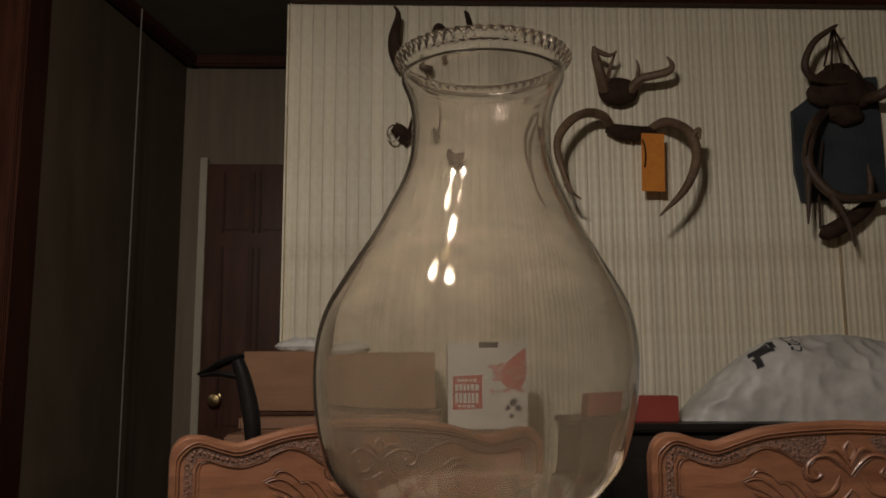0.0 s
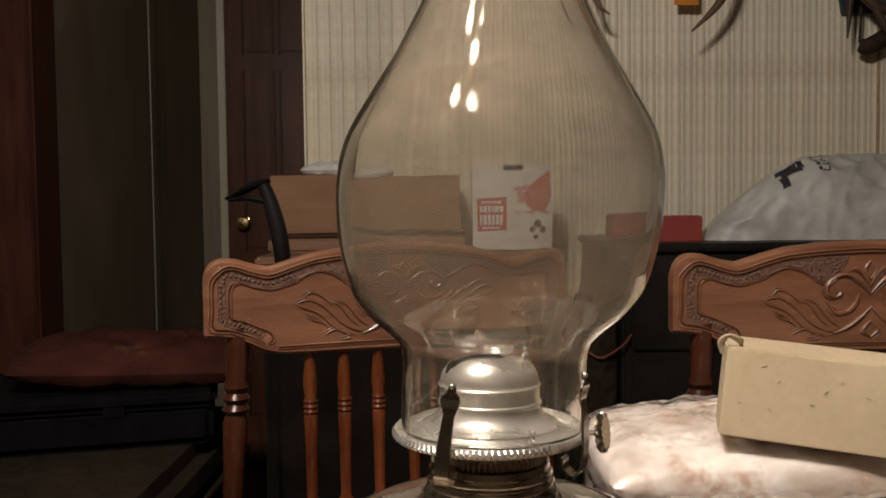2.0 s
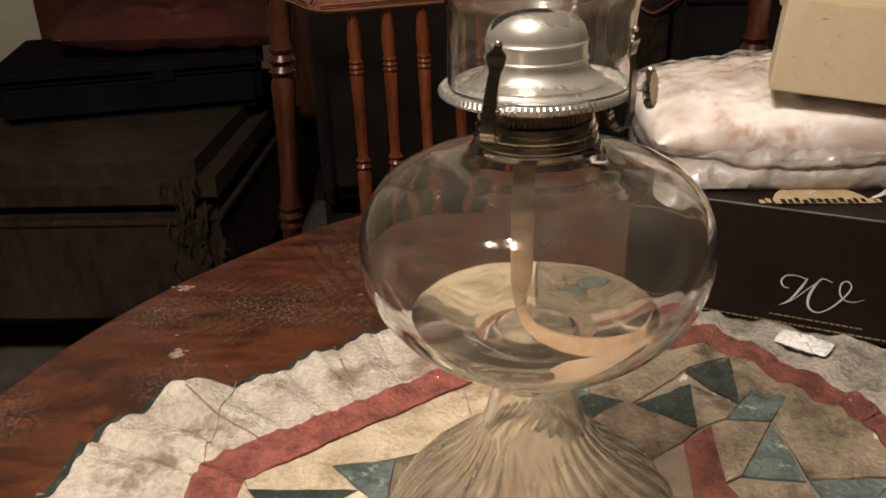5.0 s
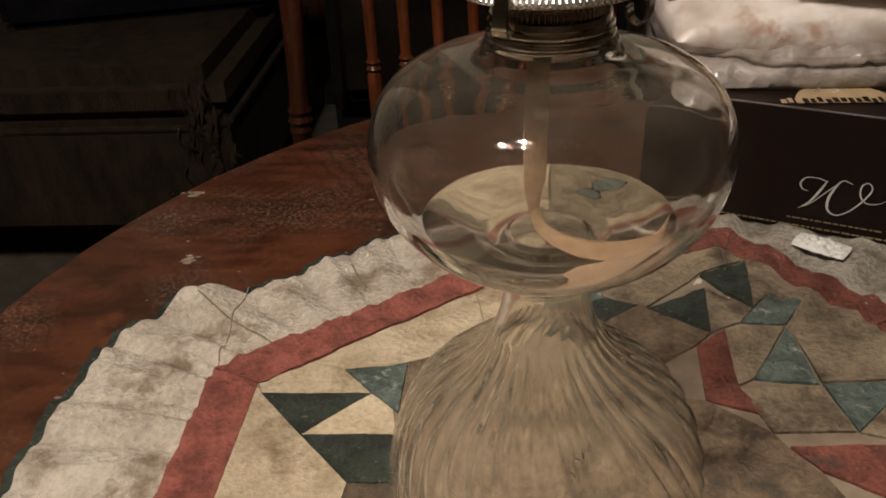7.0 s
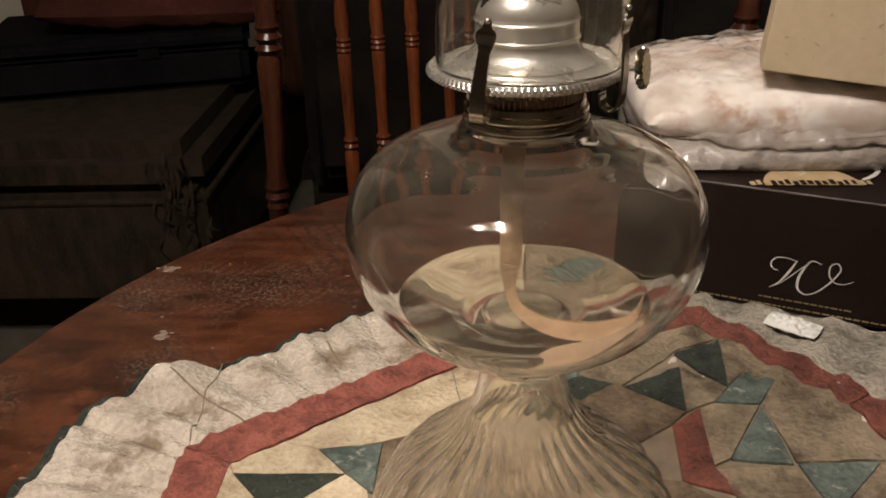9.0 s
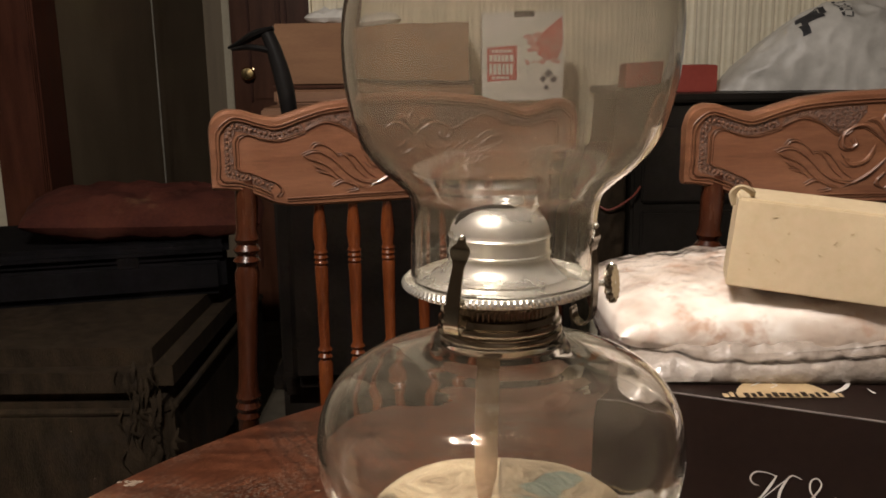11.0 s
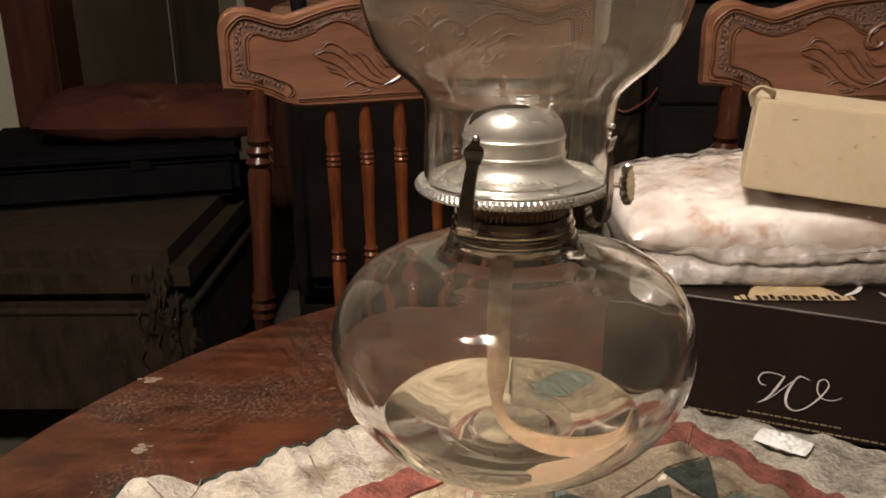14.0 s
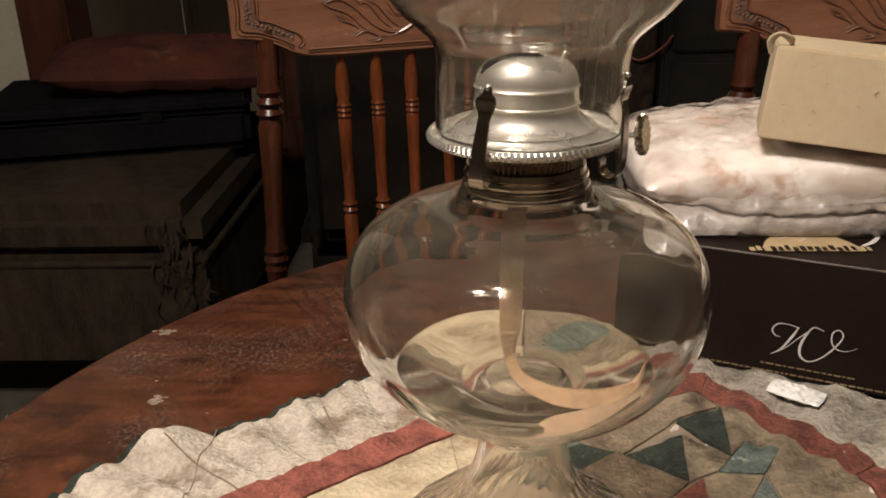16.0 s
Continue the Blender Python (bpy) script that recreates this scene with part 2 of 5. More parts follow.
TRIM_BROWN = surface("trim_brown", (0.030, 0.0095, 0.006), (0.066, 0.0225, 0.012), shine=0.15, scale=5, rough=0.45, bump=0.06, stretch=(8, 8, 1))
DOOR_BROWN = surface("door_brown", (0.042, 0.016, 0.008), (0.085, 0.034, 0.018), shine=0.15, scale=4, rough=0.4, bump=0.06, stretch=(8, 8, 1))
SOFA_CLOTH = surface("sofa_plush", (0.013, 0.009, 0.005), (0.042, 0.029, 0.017), shine=0.15, scale=11, rough=0.95, bump=0.7, fine=150, stretch=(3, 3, 1), bump_dist=0.006, stain=(0.028, 0.022, 0.017), stain_scale=5, stain_from=0.55)
BLACK_PLASTIC = surface("black_case", (0.0035, 0.0034, 0.0036), (0.008, 0.0075, 0.0085), shine=0.04, scale=20, rough=0.8, bump=0.12)
BLACK_CLOTH = surface("black_chair_cloth", (0.0030, 0.0024, 0.0020), (0.0085, 0.0066, 0.0052), shine=0.04, scale=14, rough=0.95, bump=0.4, fine=160)
BLACK_METAL = surface("black_frame", (0.0045, 0.004, 0.004), (0.011, 0.010, 0.0095), shine=0.10, scale=12, rough=0.42, bump=0.05)
RED_CLOTH = surface("red_cushion_cloth", (0.034, 0.009, 0.0065), (0.082, 0.024, 0.015), shine=0.15, scale=9, rough=0.9, bump=0.5, fine=120, stain=(0.12, 0.062, 0.033), stain_scale=7, stain_from=0.6)
CARD_BROWN = surface("brown_cardboard", (0.215, 0.110, 0.054), (0.30, 0.162, 0.085), scale=5, rough=0.8, bump=0.06, fine=60, stretch=(1, 1, 8))
CARD_TAN = surface("tan_card", (0.46, 0.36, 0.22), (0.57, 0.46, 0.30), scale=9, rough=0.8, bump=0.08, fine=140, stain=(0.38, 0.28, 0.16), stain_scale=24, stain_from=0.63)
CARD_SCUFF = surface("card_scuff", (0.36, 0.26, 0.15), (0.45, 0.34, 0.20), scale=60, rough=0.85)
CABINET_DARK = surface("dark_cabinet", (0.008, 0.007, 0.0055), (0.019, 0.016, 0.013), shine=0.15, scale=6, rough=0.42, bump=0.06)
CABINET_BROWN = surface("brown_chest", (0.16, 0.075, 0.036), (0.26, 0.13, 0.065), scale=4, rough=0.5, bump=0.06, stretch=(1, 6, 6))
RED_CARD = surface("red_carton", (0.26, 0.035, 0.022), (0.36, 0.06, 0.04), scale=10, rough=0.6, bump=0.05)
WHITE_CARD = surface("white_carton", (0.62, 0.60, 0.55), (0.74, 0.72, 0.67), scale=10, rough=0.55, bump=0.04)
RED_PRINT = surface("red_print", (0.42, 0.05, 0.035), (0.55, 0.09, 0.06), scale=40, rough=0.55)
PINK_PRINT = surface("pale_red_print", (0.50, 0.20, 0.16), (0.62, 0.30, 0.25), scale=90, rough=0.6)
WHITE_PRINT = surface("white_print", (0.68, 0.66, 0.61), (0.78, 0.76, 0.72), scale=40, rough=0.6)
BLACK_PRINT = surface("black_print", (0.02, 0.02, 0.022), (0.05, 0.05, 0.055), scale=40, rough=0.6)
BAG_GREY = surface("grey_shopping_bag", (0.42, 0.405, 0.37), (0.70, 0.68, 0.63), scale=6, rough=0.45, bump=0.22, fine=26, bump_dist=0.012)
BOX_DARK = surface("dark_brown_carton", (0.0085, 0.0048, 0.0038), (0.0155, 0.0090, 0.0070), shine=0.10, scale=6, rough=0.42, bump=0.04, fine=150)
BOX_EDGE = surface("worn_carton_edge", (0.09, 0.07, 0.065), (0.20, 0.17, 0.155), scale=60, rough=0.7)
SILVER_PRINT = surface("silver_print", (0.46, 0.43, 0.40), (0.60, 0.56, 0.52), scale=60, rough=0.5)
TAN_PRINT = surface("tan_print", (0.33, 0.235, 0.125), (0.45, 0.33, 0.19), scale=60, rough=0.55)
GOLD_PRINT = surface("gold_print", (0.15, 0.105, 0.055), (0.24, 0.18, 0.10), scale=60, rough=0.5)
BUNDLE = surface("wrapped_cream_cloth", (0.56, 0.46, 0.38), (0.80, 0.75, 0.69), scale=17, rough=0.6, bump=0.55, fine=50, coat=0.2, bump_dist=0.009, spread=0.17, stain=(0.50, 0.34, 0.25), stain_scale=30, stain_from=0.55)
# the cream cloth again, greyed to paint in the shade under the overhang
BUNDLE_FOLD_SHADED = surface("shaded_cloth_fold", (0.20, 0.165, 0.135), (0.40, 0.35, 0.305), scale=26, rough=0.4, bump=0.9, fine=70, coat=0.5, bump_dist=0.006, spread=0.2)
PLASTIC = film_plastic("clear_plastic_film")
QUILT_WHITE = surface("quilt_offwhite", (0.39, 0.325, 0.25), (0.65, 0.57, 0.465), scale=30, rough=0.92, bump=1.0, fine=240, bump_dist=0.006, spread=0.2, stain=(0.24, 0.18, 0.12), stain_scale=24, stain_from=0.53)
QUILT_CREAM = surface("quilt_cream", (0.38, 0.29, 0.175), (0.66, 0.545, 0.375), scale=34, rough=0.92, bump=1.0, fine=260, bump_dist=0.005, spread=0.2, stain=(0.22, 0.145, 0.08), stain_scale=22, stain_from=0.555, random_tone=0.10)
QUILT_RED = surface("quilt_red", (0.15, 0.040, 0.028), (0.32, 0.098, 0.068), scale=60, rough=0.92, bump=1.0, fine=300, bump_dist=0.005, spread=0.16, stain=(0.40, 0.27, 0.19), stain_scale=240, stain_from=0.66)
QUILT_GREEN = surface("quilt_dark_green", (0.011, 0.015, 0.010), (0.034, 0.042, 0.029), scale=60, rough=0.92, bump=1.0, fine=300, bump_dist=0.005, spread=0.18, stain=(0.13, 0.14, 0.11), stain_scale=210, stain_from=0.61)
QUILT_TEAL = surface("quilt_teal", (0.050, 0.068, 0.056), (0.140, 0.170, 0.142), scale=44, rough=0.92, bump=1.0, fine=240, bump_dist=0.005, spread=0.18, stain=(0.34, 0.34, 0.28), stain_scale=110, stain_from=0.58)
# darker quilt tones: the lamp's shadow is put into the colour, along with grime
QUILT_BROWN = surface("quilt_soiled_shaded_tan", (0.058, 0.037, 0.021), (0.19, 0.134, 0.082), scale=40, rough=0.92, bump=1.0, fine=240, bump_dist=0.005, spread=0.18, stain=(0.06, 0.045, 0.03), stain_scale=30, stain_from=0.56)
QUILT_CREAM_SHADED = surface("quilt_shaded_grimy_cream", (0.125, 0.093, 0.057), (0.29, 0.226, 0.148), scale=34, rough=0.92, bump=1.0, fine=260, bump_dist=0.005, spread=0.2, stain=(0.075, 0.052, 0.032), stain_scale=26, stain_from=0.52, random_tone=0.12)
QUILT_BORDER_SHADED = surface("quilt_shaded_grimy_border", (0.17, 0.145, 0.11), (0.40, 0.355, 0.285), scale=30, rough=0.92, bump=1.0, fine=240, bump_dist=0.006, spread=0.2, stain=(0.09, 0.075, 0.055), stain_scale=22, stain_from=0.53)
QUILT_RED_SHADED = surface("quilt_shaded_soiled_red", (0.095, 0.027, 0.018), (0.215, 0.066, 0.043), scale=60, rough=0.92, bump=1.0, fine=300, bump_dist=0.005, spread=0.16, stain=(0.055, 0.035, 0.024), stain_scale=40, stain_from=0.58)
STITCH = surface("quilt_seam", (0.16, 0.12, 0.08), (0.26, 0.20, 0.14), scale=60, rough=0.95)
# the font's dust film also paints in pale reflection and refraction on the shoulder
CLEAR = glass("clear_lamp_glass", (0.99, 0.987, 0.972), smear=0.014, smear_scale=21, dust=(0.62, 0.52, 0.38), wavy=0.16, pale_slopes=0.025)
CHIMNEY_GLASS = glass("clear_chimney_glass", (0.995, 0.985, 0.96), smear=0.022, smear_scale=16, dust=(0.40, 0.33, 0.24), wavy=0.06)
SOOT = soot_film("chimney_soot", 0.25, 9, (0.148, 0.117, 0.081))
RIBBED_GLASS = glass("ribbed_foot_glass", (0.98, 0.97, 0.92), rough=0.01, smear=0.085, smear_scale=50, dust=(0.56, 0.45, 0.31))
OIL = glass("lamp_oil", (0.985, 0.965, 0.92), ior=1.44, smear=0.022, smear_scale=18, dust=(0.42, 0.35, 0.25))
NICKEL = surface("tarnished_nickel", (0.66, 0.62, 0.54), (0.84, 0.80, 0.72), scale=40, rough=0.27, metal=0.88, bump=0.05, fine=160, rough_var=0.07)
NICKEL_DARK = surface("dull_dark_metal", (0.38, 0.34, 0.28), (0.58, 0.53, 0.45), scale=50, rough=0.15, metal=1.0, bump=0.05)
BRASS_KNOB = surface("brass_knob", (0.60, 0.46, 0.22), (0.75, 0.60, 0.32), scale=30, rough=0.2, metal=1.0, bump=0.0)
WICK = surface("woven_wick", (0.12, 0.068, 0.034), (0.22, 0.138, 0.072), scale=70, rough=0.9, bump=0.4, fine=300)
ANTLER = surface("antler_bone", (0.075, 0.042, 0.022), (0.21, 0.135, 0.078), scale=12, rough=0.6, bump=0.3, fine=70)
ANTLER_DARK = surface("dark_antler", (0.030, 0.015, 0.009), (0.095, 0.055, 0.032), scale=14, rough=0.6, bump=0.3, fine=70)
HIDE = surface("dark_hide", (0.022, 0.013, 0.009), (0.06, 0.036, 0.024), shine=0.15, scale=24, rough=0.85, bump=0.6, fine=120)
TAG_ORANGE = surface("orange_tag_card", (0.62, 0.20, 0.018), (0.74, 0.27, 0.03), scale=20, rough=0.7, bump=0.03)
PLAQUE = surface("blue_green_plaque", (0.016, 0.024, 0.030), (0.045, 0.056, 0.060), scale=7, rough=0.6, bump=0.15)
CORD_RED = surface("red_cord", (0.16, 0.03, 0.02), (0.22, 0.05, 0.03), scale=30, rough=0.5)
SHADE_WHITE = surface("lamp_shade_glass", (0.55, 0.50, 0.42), (0.65, 0.60, 0.52), scale=20, rough=0.4)

# ---- mesh helpers


def part(name, bm, material, parent=None, label="", smooth=False):
    """Links a bmesh as one mesh object, under a thing or a part if one is given."""
    me = bpy.data.meshes.new(name)
    bmesh.ops.recalc_face_normals(bm, faces=bm.faces)
    if smooth:
        for f in bm.faces:
            f.smooth = True
    bm.to_mesh(me)
    bm.free()
    me.materials.append(material)
    if smooth:
        me.set_sharp_from_angle(angle=radians(38))
    ob = new(name, me)
    if parent is not None:
        ob.parent = parent
        ob.matrix_parent_inverse = parent.matrix_basis.inverted() if parent.parent is None else (parent.parent.matrix_basis @ parent.matrix_parent_inverse @ parent.matrix_basis).inverted()
    if label:
        ob["label"] = label
    return ob


def thing(name, at, label, category, group="", kind=""):
    """An empty at a thing's base, which its parts hang from."""
    ob = new(name)
    ob.empty_display_size = 0.05
    ob.matrix_basis = Matrix.Translation(at)
    return tagged(ob, label, category, group, kind)


def box(bm, cx, cy, cz, sx, sy, sz, bevel=0.0, turn=(0, 0, 0), segs=2):
    made = bmesh.ops.create_cube(bm, size=1.0, matrix=pose(cx, cy, cz, *turn) @ Matrix.Diagonal((sx, sy, sz, 1)))
    if bevel:
        edges = list({e for v in made["verts"] for e in v.link_edges})
        bmesh.ops.bevel(bm, geom=edges, offset=bevel, segments=segs, affect="EDGES", clamp_overlap=True)
    return bm


def boxed(cx, cy, cz, sx, sy, sz, bevel=0.0, turn=(0, 0, 0), segs=2):
    return box(bmesh.new(), cx, cy, cz, sx, sy, sz, bevel, turn, segs)


def spline(points, steps=6):
    """A smooth line of many points through a few (tuples of any length)."""
    p = [np.array(q, float) for q in points]
    p = [2 * p[0] - p[1]] + p + [2 * p[-1] - p[-2]]
    out = []
    for a, b, c, d in zip(p, p[1:], p[2:], p[3:]):
        for k in range(steps):
            s = k / steps
            out.append(0.5 * (2 * b + (c - a) * s + (2 * a - 5 * b + 4 * c - d) * s * s + (3 * b - a - 3 * c + d) * s ** 3))
    return out + [p[-2]]


def lathe(bm, profile, at=(0, 0, 0), segments=48, close=False, shape=None, lean=(0, 0)):
    """Turns (radius, height) pairs round an upright axis; shape(a, r, z) may change a ring's points; lean shifts x, y by height."""
    rings = []
    for r, z in profile:
        ring = []
        for k in range(segments):
            a = 2 * math.pi * k / segments
            rr, zz = shape(a, r, z) if shape else (r, z)
            ring.append(bm.verts.new((at[0] + rr * math.cos(a) + lean[0] * z, at[1] + rr * math.sin(a) + lean[1] * z, at[2] + zz)))
        rings.append(ring)
    pairs = list(zip(rings, rings[1:])) + ([(rings[-1], rings[0])] if close else [])
    for lo, hi in pairs:
        for k in range(segments):
            j = (k + 1) % segments
            bm.faces.new((lo[k], lo[j], hi[j], hi[k]))
    if not close:
        bm.faces.new(list(reversed(rings[0])))
        bm.faces.new(rings[-1])
    return bm


def tube(bm, points, radius, sides=8, flat=1.0, steps=6, smooth_line=True):
    """Sweeps a round or flattened section along a line; radius: a number or one for each given point."""
    radii = [radius] * len(points) if isinstance(radius, (int, float)) else list(radius)
    line = spline([(*p, r) for p, r in zip(points, radii)], steps) if smooth_line and len(points) > 2 else [np.array((*p, r), float) for p, r in zip(points, radii)]
    rings, up = [], None
    for k, q in enumerate(line):
        a, b = line[max(k - 1, 0)], line[min(k + 1, len(line) - 1)]
        way = Vector((b - a)[:3]).normalized()
        if up is None:
            up = Vector((0, 0, 1)) if abs(way.z) < 0.9 else Vector((0, 1, 0))
        side = way.cross(up).normalized()
        up = side.cross(way).normalized()
        c, r = Vector(q[:3]), max(float(q[3]), 1e-4)
        rings.append([bm.verts.new(c + side * r * math.cos(2 * math.pi * j / sides) + up * r * flat * math.sin(2 * math.pi * j / sides)) for j in range(sides)])
    for lo, hi in zip(rings, rings[1:]):
        for j in range(sides):
            i = (j + 1) % sides
            bm.faces.new((lo[j], lo[i], hi[i], hi[j]))
    bm.faces.new(list(reversed(rings[0])))
    bm.faces.new(rings[-1])
    return bm


def slab(bm, outline, z0, z1, m=None):
    """A flat outline of (x, y) pairs, pulled up from z0 to z1, and posed by m."""
    m = m or Matrix()
    lo, hi = ([bm.verts.new(m @ Vector((x, y, z))) for x, y in outline] for z in (z0, z1))
    bm.faces.new(list(reversed(lo)))
    bm.faces.new(hi)
    for k in range(len(lo)):
        j = (k + 1) % len(lo)
        bm.faces.new((lo[k], lo[j], hi[j], hi[k]))
    return bm


def ball(bm, at, r, squash=(1, 1, 1), u=10, v=7):
    bmesh.ops.create_uvsphere(bm, u_segments=u, v_segments=v, radius=r, matrix=Matrix.Translation(at) @ Matrix.Diagonal((*squash, 1)))
    return bm


def puff(bm, m, sx, sy, sz, nx=40, ny=26, seed=0.0, rough=0.012, power=0.5, freq=9.0):
    """A soft, creased pillow form of the given size, posed by m: an upper and a lower skin that meet at a rim."""
    def height(u, v, top):
        edge = max(0.0, (1 - abs(u) ** 2.6) * (1 - abs(v) ** 2.6)) ** power
        p = Vector((u * sx * freq, v * sy * freq, seed + (0 if top else 7)))
        fold = noise.noise(p) + 0.5 * noise.noise(p * 2.3) + 0.9 * (0.5 - abs(noise.noise(p * 1.4 + Vector((3, 9, 0)))))
        return edge * (sz / 2 + rough * fold) * (1 if top else -1)
    grid = {}
    for i in range(nx + 1):
        for j in range(ny + 1):
            u, v = 2 * i / nx - 1, 2 * j / ny - 1
            x, y = sx / 2 * u * (1 - 0.05 * v * v), sy / 2 * v * (1 - 0.07 * u * u)
            for top in (0, 1):
                rim = i in (0, nx) or j in (0, ny)
                if rim and top:
                    grid[i, j, 1] = grid[i, j, 0]
                else:
                    grid[i, j, top] = bm.verts.new(m @ Vector((x, y, height(u, v, top))))
    for i in range(nx):
        for j in range(ny):
            for top in (0, 1):
                q = [grid[i, j, top], grid[i + 1, j, top], grid[i + 1, j + 1, top], grid[i, j + 1, top]]
                bm.faces.new(q)
    return bm


def lie(ob):
    ob["kind"] = "structure"
    return ob

# ---- the room
CEIL = 2.50
DOOR_Y, BACK_Y, TABLE_Z = 3.65, 3.0, 0.735
floor = lie(part("floor", boxed(0, 1.0, -0.05, 6.4, 6.4, 0.1), CARPET))
tagged(floor, "worn taupe carpet floor", "floor")
ceiling = lie(part("ceiling", boxed(0, 1.0, CEIL + 0.05, 6.4, 6.4, 0.1), CEILING))
tagged(ceiling, "textured ceiling, coloured dark to limit bounced light", "ceiling")
wall_north = lie(part("wall_north", boxed(1.325, BACK_Y + 0.06, CEIL / 2, 3.55, 0.1, CEIL), PANEL_GROOVE))
tagged(wall_north, "off-white wall clad in narrow vertical ribs", "wall")
hall_end = lie(part("wall_hall_end", boxed(-0.75, DOOR_Y + 0.06, CEIL / 2, 1.6, 0.12, CEIL), WALL_CREAM_DIM))
tagged(hall_end, "cream hall wall round the door, dimness in its colour", "wall")
lie(part("wall_hall_return", boxed(-0.40, 3.36, CEIL / 2, 0.1, 0.62, CEIL), WALL_CREAM_DIM))
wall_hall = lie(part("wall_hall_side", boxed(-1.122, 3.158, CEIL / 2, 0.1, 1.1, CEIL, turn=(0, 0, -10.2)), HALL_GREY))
tagged(wall_hall, "dark grey-green panelled hall wall", "wall")
lie(part("wall_west_return", boxed(-2.23, 2.66, CEIL / 2, 1.9, 0.1, CEIL), WALL_PALE))
for name, x, y, sx, sy in (("wall_west", -3.1, 1, 0.1, 6.4), ("wall_east", 3.1, 1, 0.1, 6.4), ("wall_south", 0, -2.1, 6.4, 0.1)):
    lie(part(name, boxed(x, y, CEIL / 2, sx, sy, CEIL), ROOM_DARK))

# light seam strip between the two grey hall panels, and the brown casing at the hall's mouth
lie(part("trim_hall_seam", boxed(-0.9855, 3.03, CEIL / 2, 0.0045, 0.007, CEIL - 0.1, 0.002, (0, 0, -10.2)), SEAM))
casing = lie(part("trim_casing", boxed(-1.2265, 2.60, 1.2, 0.143, 0.16, 2.4, 0.006), TRIM_BROWN))
tagged(casing, "dark brown wooden casing at the hall opening", "trim")
part("casing_bead", boxed(-1.170, 2.515, 1.2, 0.014, 0.014, 2.4, 0.004), TRIM_BROWN, casing)
lie(part("trim_crown_side", boxed(-1.040, 3.12, CEIL - 0.024, 0.05, 1.10, 0.048, 0.008, (0, 0, -10.2)), TRIM_BROWN))
lie(part("trim_crown_end", boxed(-0.70, DOOR_Y - 0.025, CEIL - 0.024, 0.52, 0.05, 0.048, 0.008), TRIM_BROWN))
lie(part("trim_crown_north", boxed(1.325, BACK_Y - 0.022, CEIL - 0.02, 3.55, 0.044, 0.04, 0.006), TRIM_BROWN))

# six-panel door at the end of the hall
door = lie(part("door_1", boxed(-0.49, DOOR_Y - 0.012, 1.012, 0.76, 0.036, 2.024, 0.003), DOOR_BROWN))
tagged(door, "closed dark brown six-panel door with a brass knob", "door")
for zc, hh in ((1.86, 0.24), (1.30, 0.72), (0.55, 0.60)):
    for xc in (-0.735, -0.585, -0.36):
        bm = boxed(xc, DOOR_Y - 0.034, zc, 0.105, 0.012, hh, 0.005)
        part("panel", bm, DOOR_BROWN, door)
        for sx in (-1, 1):
            part("moulding", boxed(xc + sx * 0.062, DOOR_Y - 0.036, zc, 0.011, 0.016, hh + 0.02, 0.004), TRIM_BROWN, door)
for xc in (-0.885,):
    lie(part("trim_door", boxed(xc, DOOR_Y - 0.02, 1.02, 0.03, 0.04, 2.06, 0.004), WALL_PALE))
bm = lathe(bmesh.new(), [(0.004, 0), (0.026, 0.001), (0.026, 0.006), (0.011, 0.010), (0.010, 0.026), (0.024, 0.034), (0.028, 0.046), (0.022, 0.058), (0.004, 0.061)], segments=20)
bmesh.ops.transform(bm, matrix=pose(-0.80, DOOR_Y - 0.03, 1.045, 90), verts=bm.verts)
part("door_knob", bm, BRASS_KNOB, door, "shiny brass door knob", True)

# narrow vertical ribs of the panelled wall
RIB, rib_mesh = 0.0425, None
bm = bmesh.new()
section = [(-0.0195, 0), (-0.0185, -0.004), (-0.012, -0.0055), (-0.004, -0.0035), (0.002, -0.0035), (0.010, -0.0055), (0.0185, -0.004), (0.0195, 0)]
lo, hi = ([bm.verts.new((x, y, z)) for x, y in section] for z in (0.02, CEIL - 0.04))
for k in range(len(section) - 1):
    bm.faces.new((lo[k], lo[k + 1], hi[k + 1], hi[k]))
for k in range(84):
    if rib_mesh is None:
        first = part("rib", bm, PANEL_WHITE, wall_north)
        rib_mesh = first.data
        first.location = (-0.43, BACK_Y + 0.0105, 0)
    else:
        ob = new("rib", rib_mesh)
        ob.parent = wall_north
        ob.location = (-0.43 + RIB * k, BACK_Y + 0.0105, 0)
lie(part("trim_wall_edge", boxed(-0.452, BACK_Y + 0.045, CEIL / 2 - 0.02, 0.006, 0.13, CEIL - 0.06, 0.002), PANEL_WHITE))

lie(part("trim_panel_joint", boxed(1.497, BACK_Y + 0.003, 1.35, 0.009, 0.012, 0.95, 0.003), JOINT_BROWN))

# ---- the ceiling fixture
fixture = thing("ceiling_light", (LAMP_AT.x, LAMP_AT.y, CEIL), "ceiling light with three small open shades over the table", "ceiling light")
part("canopy", lathe(bmesh.new(), [(0.06, CEIL), (0.06, CEIL - 0.012), (0.04, CEIL - 0.03), (0.014, CEIL - 0.04), (0.014, CEIL - 0.18), (0.03, CEIL - 0.20), (0.03, CEIL - 0.23), (0.008, CEIL - 0.24)], (LAMP_AT.x, LAMP_AT.y, 0), 24), BRASS_KNOB, fixture, smooth=True)
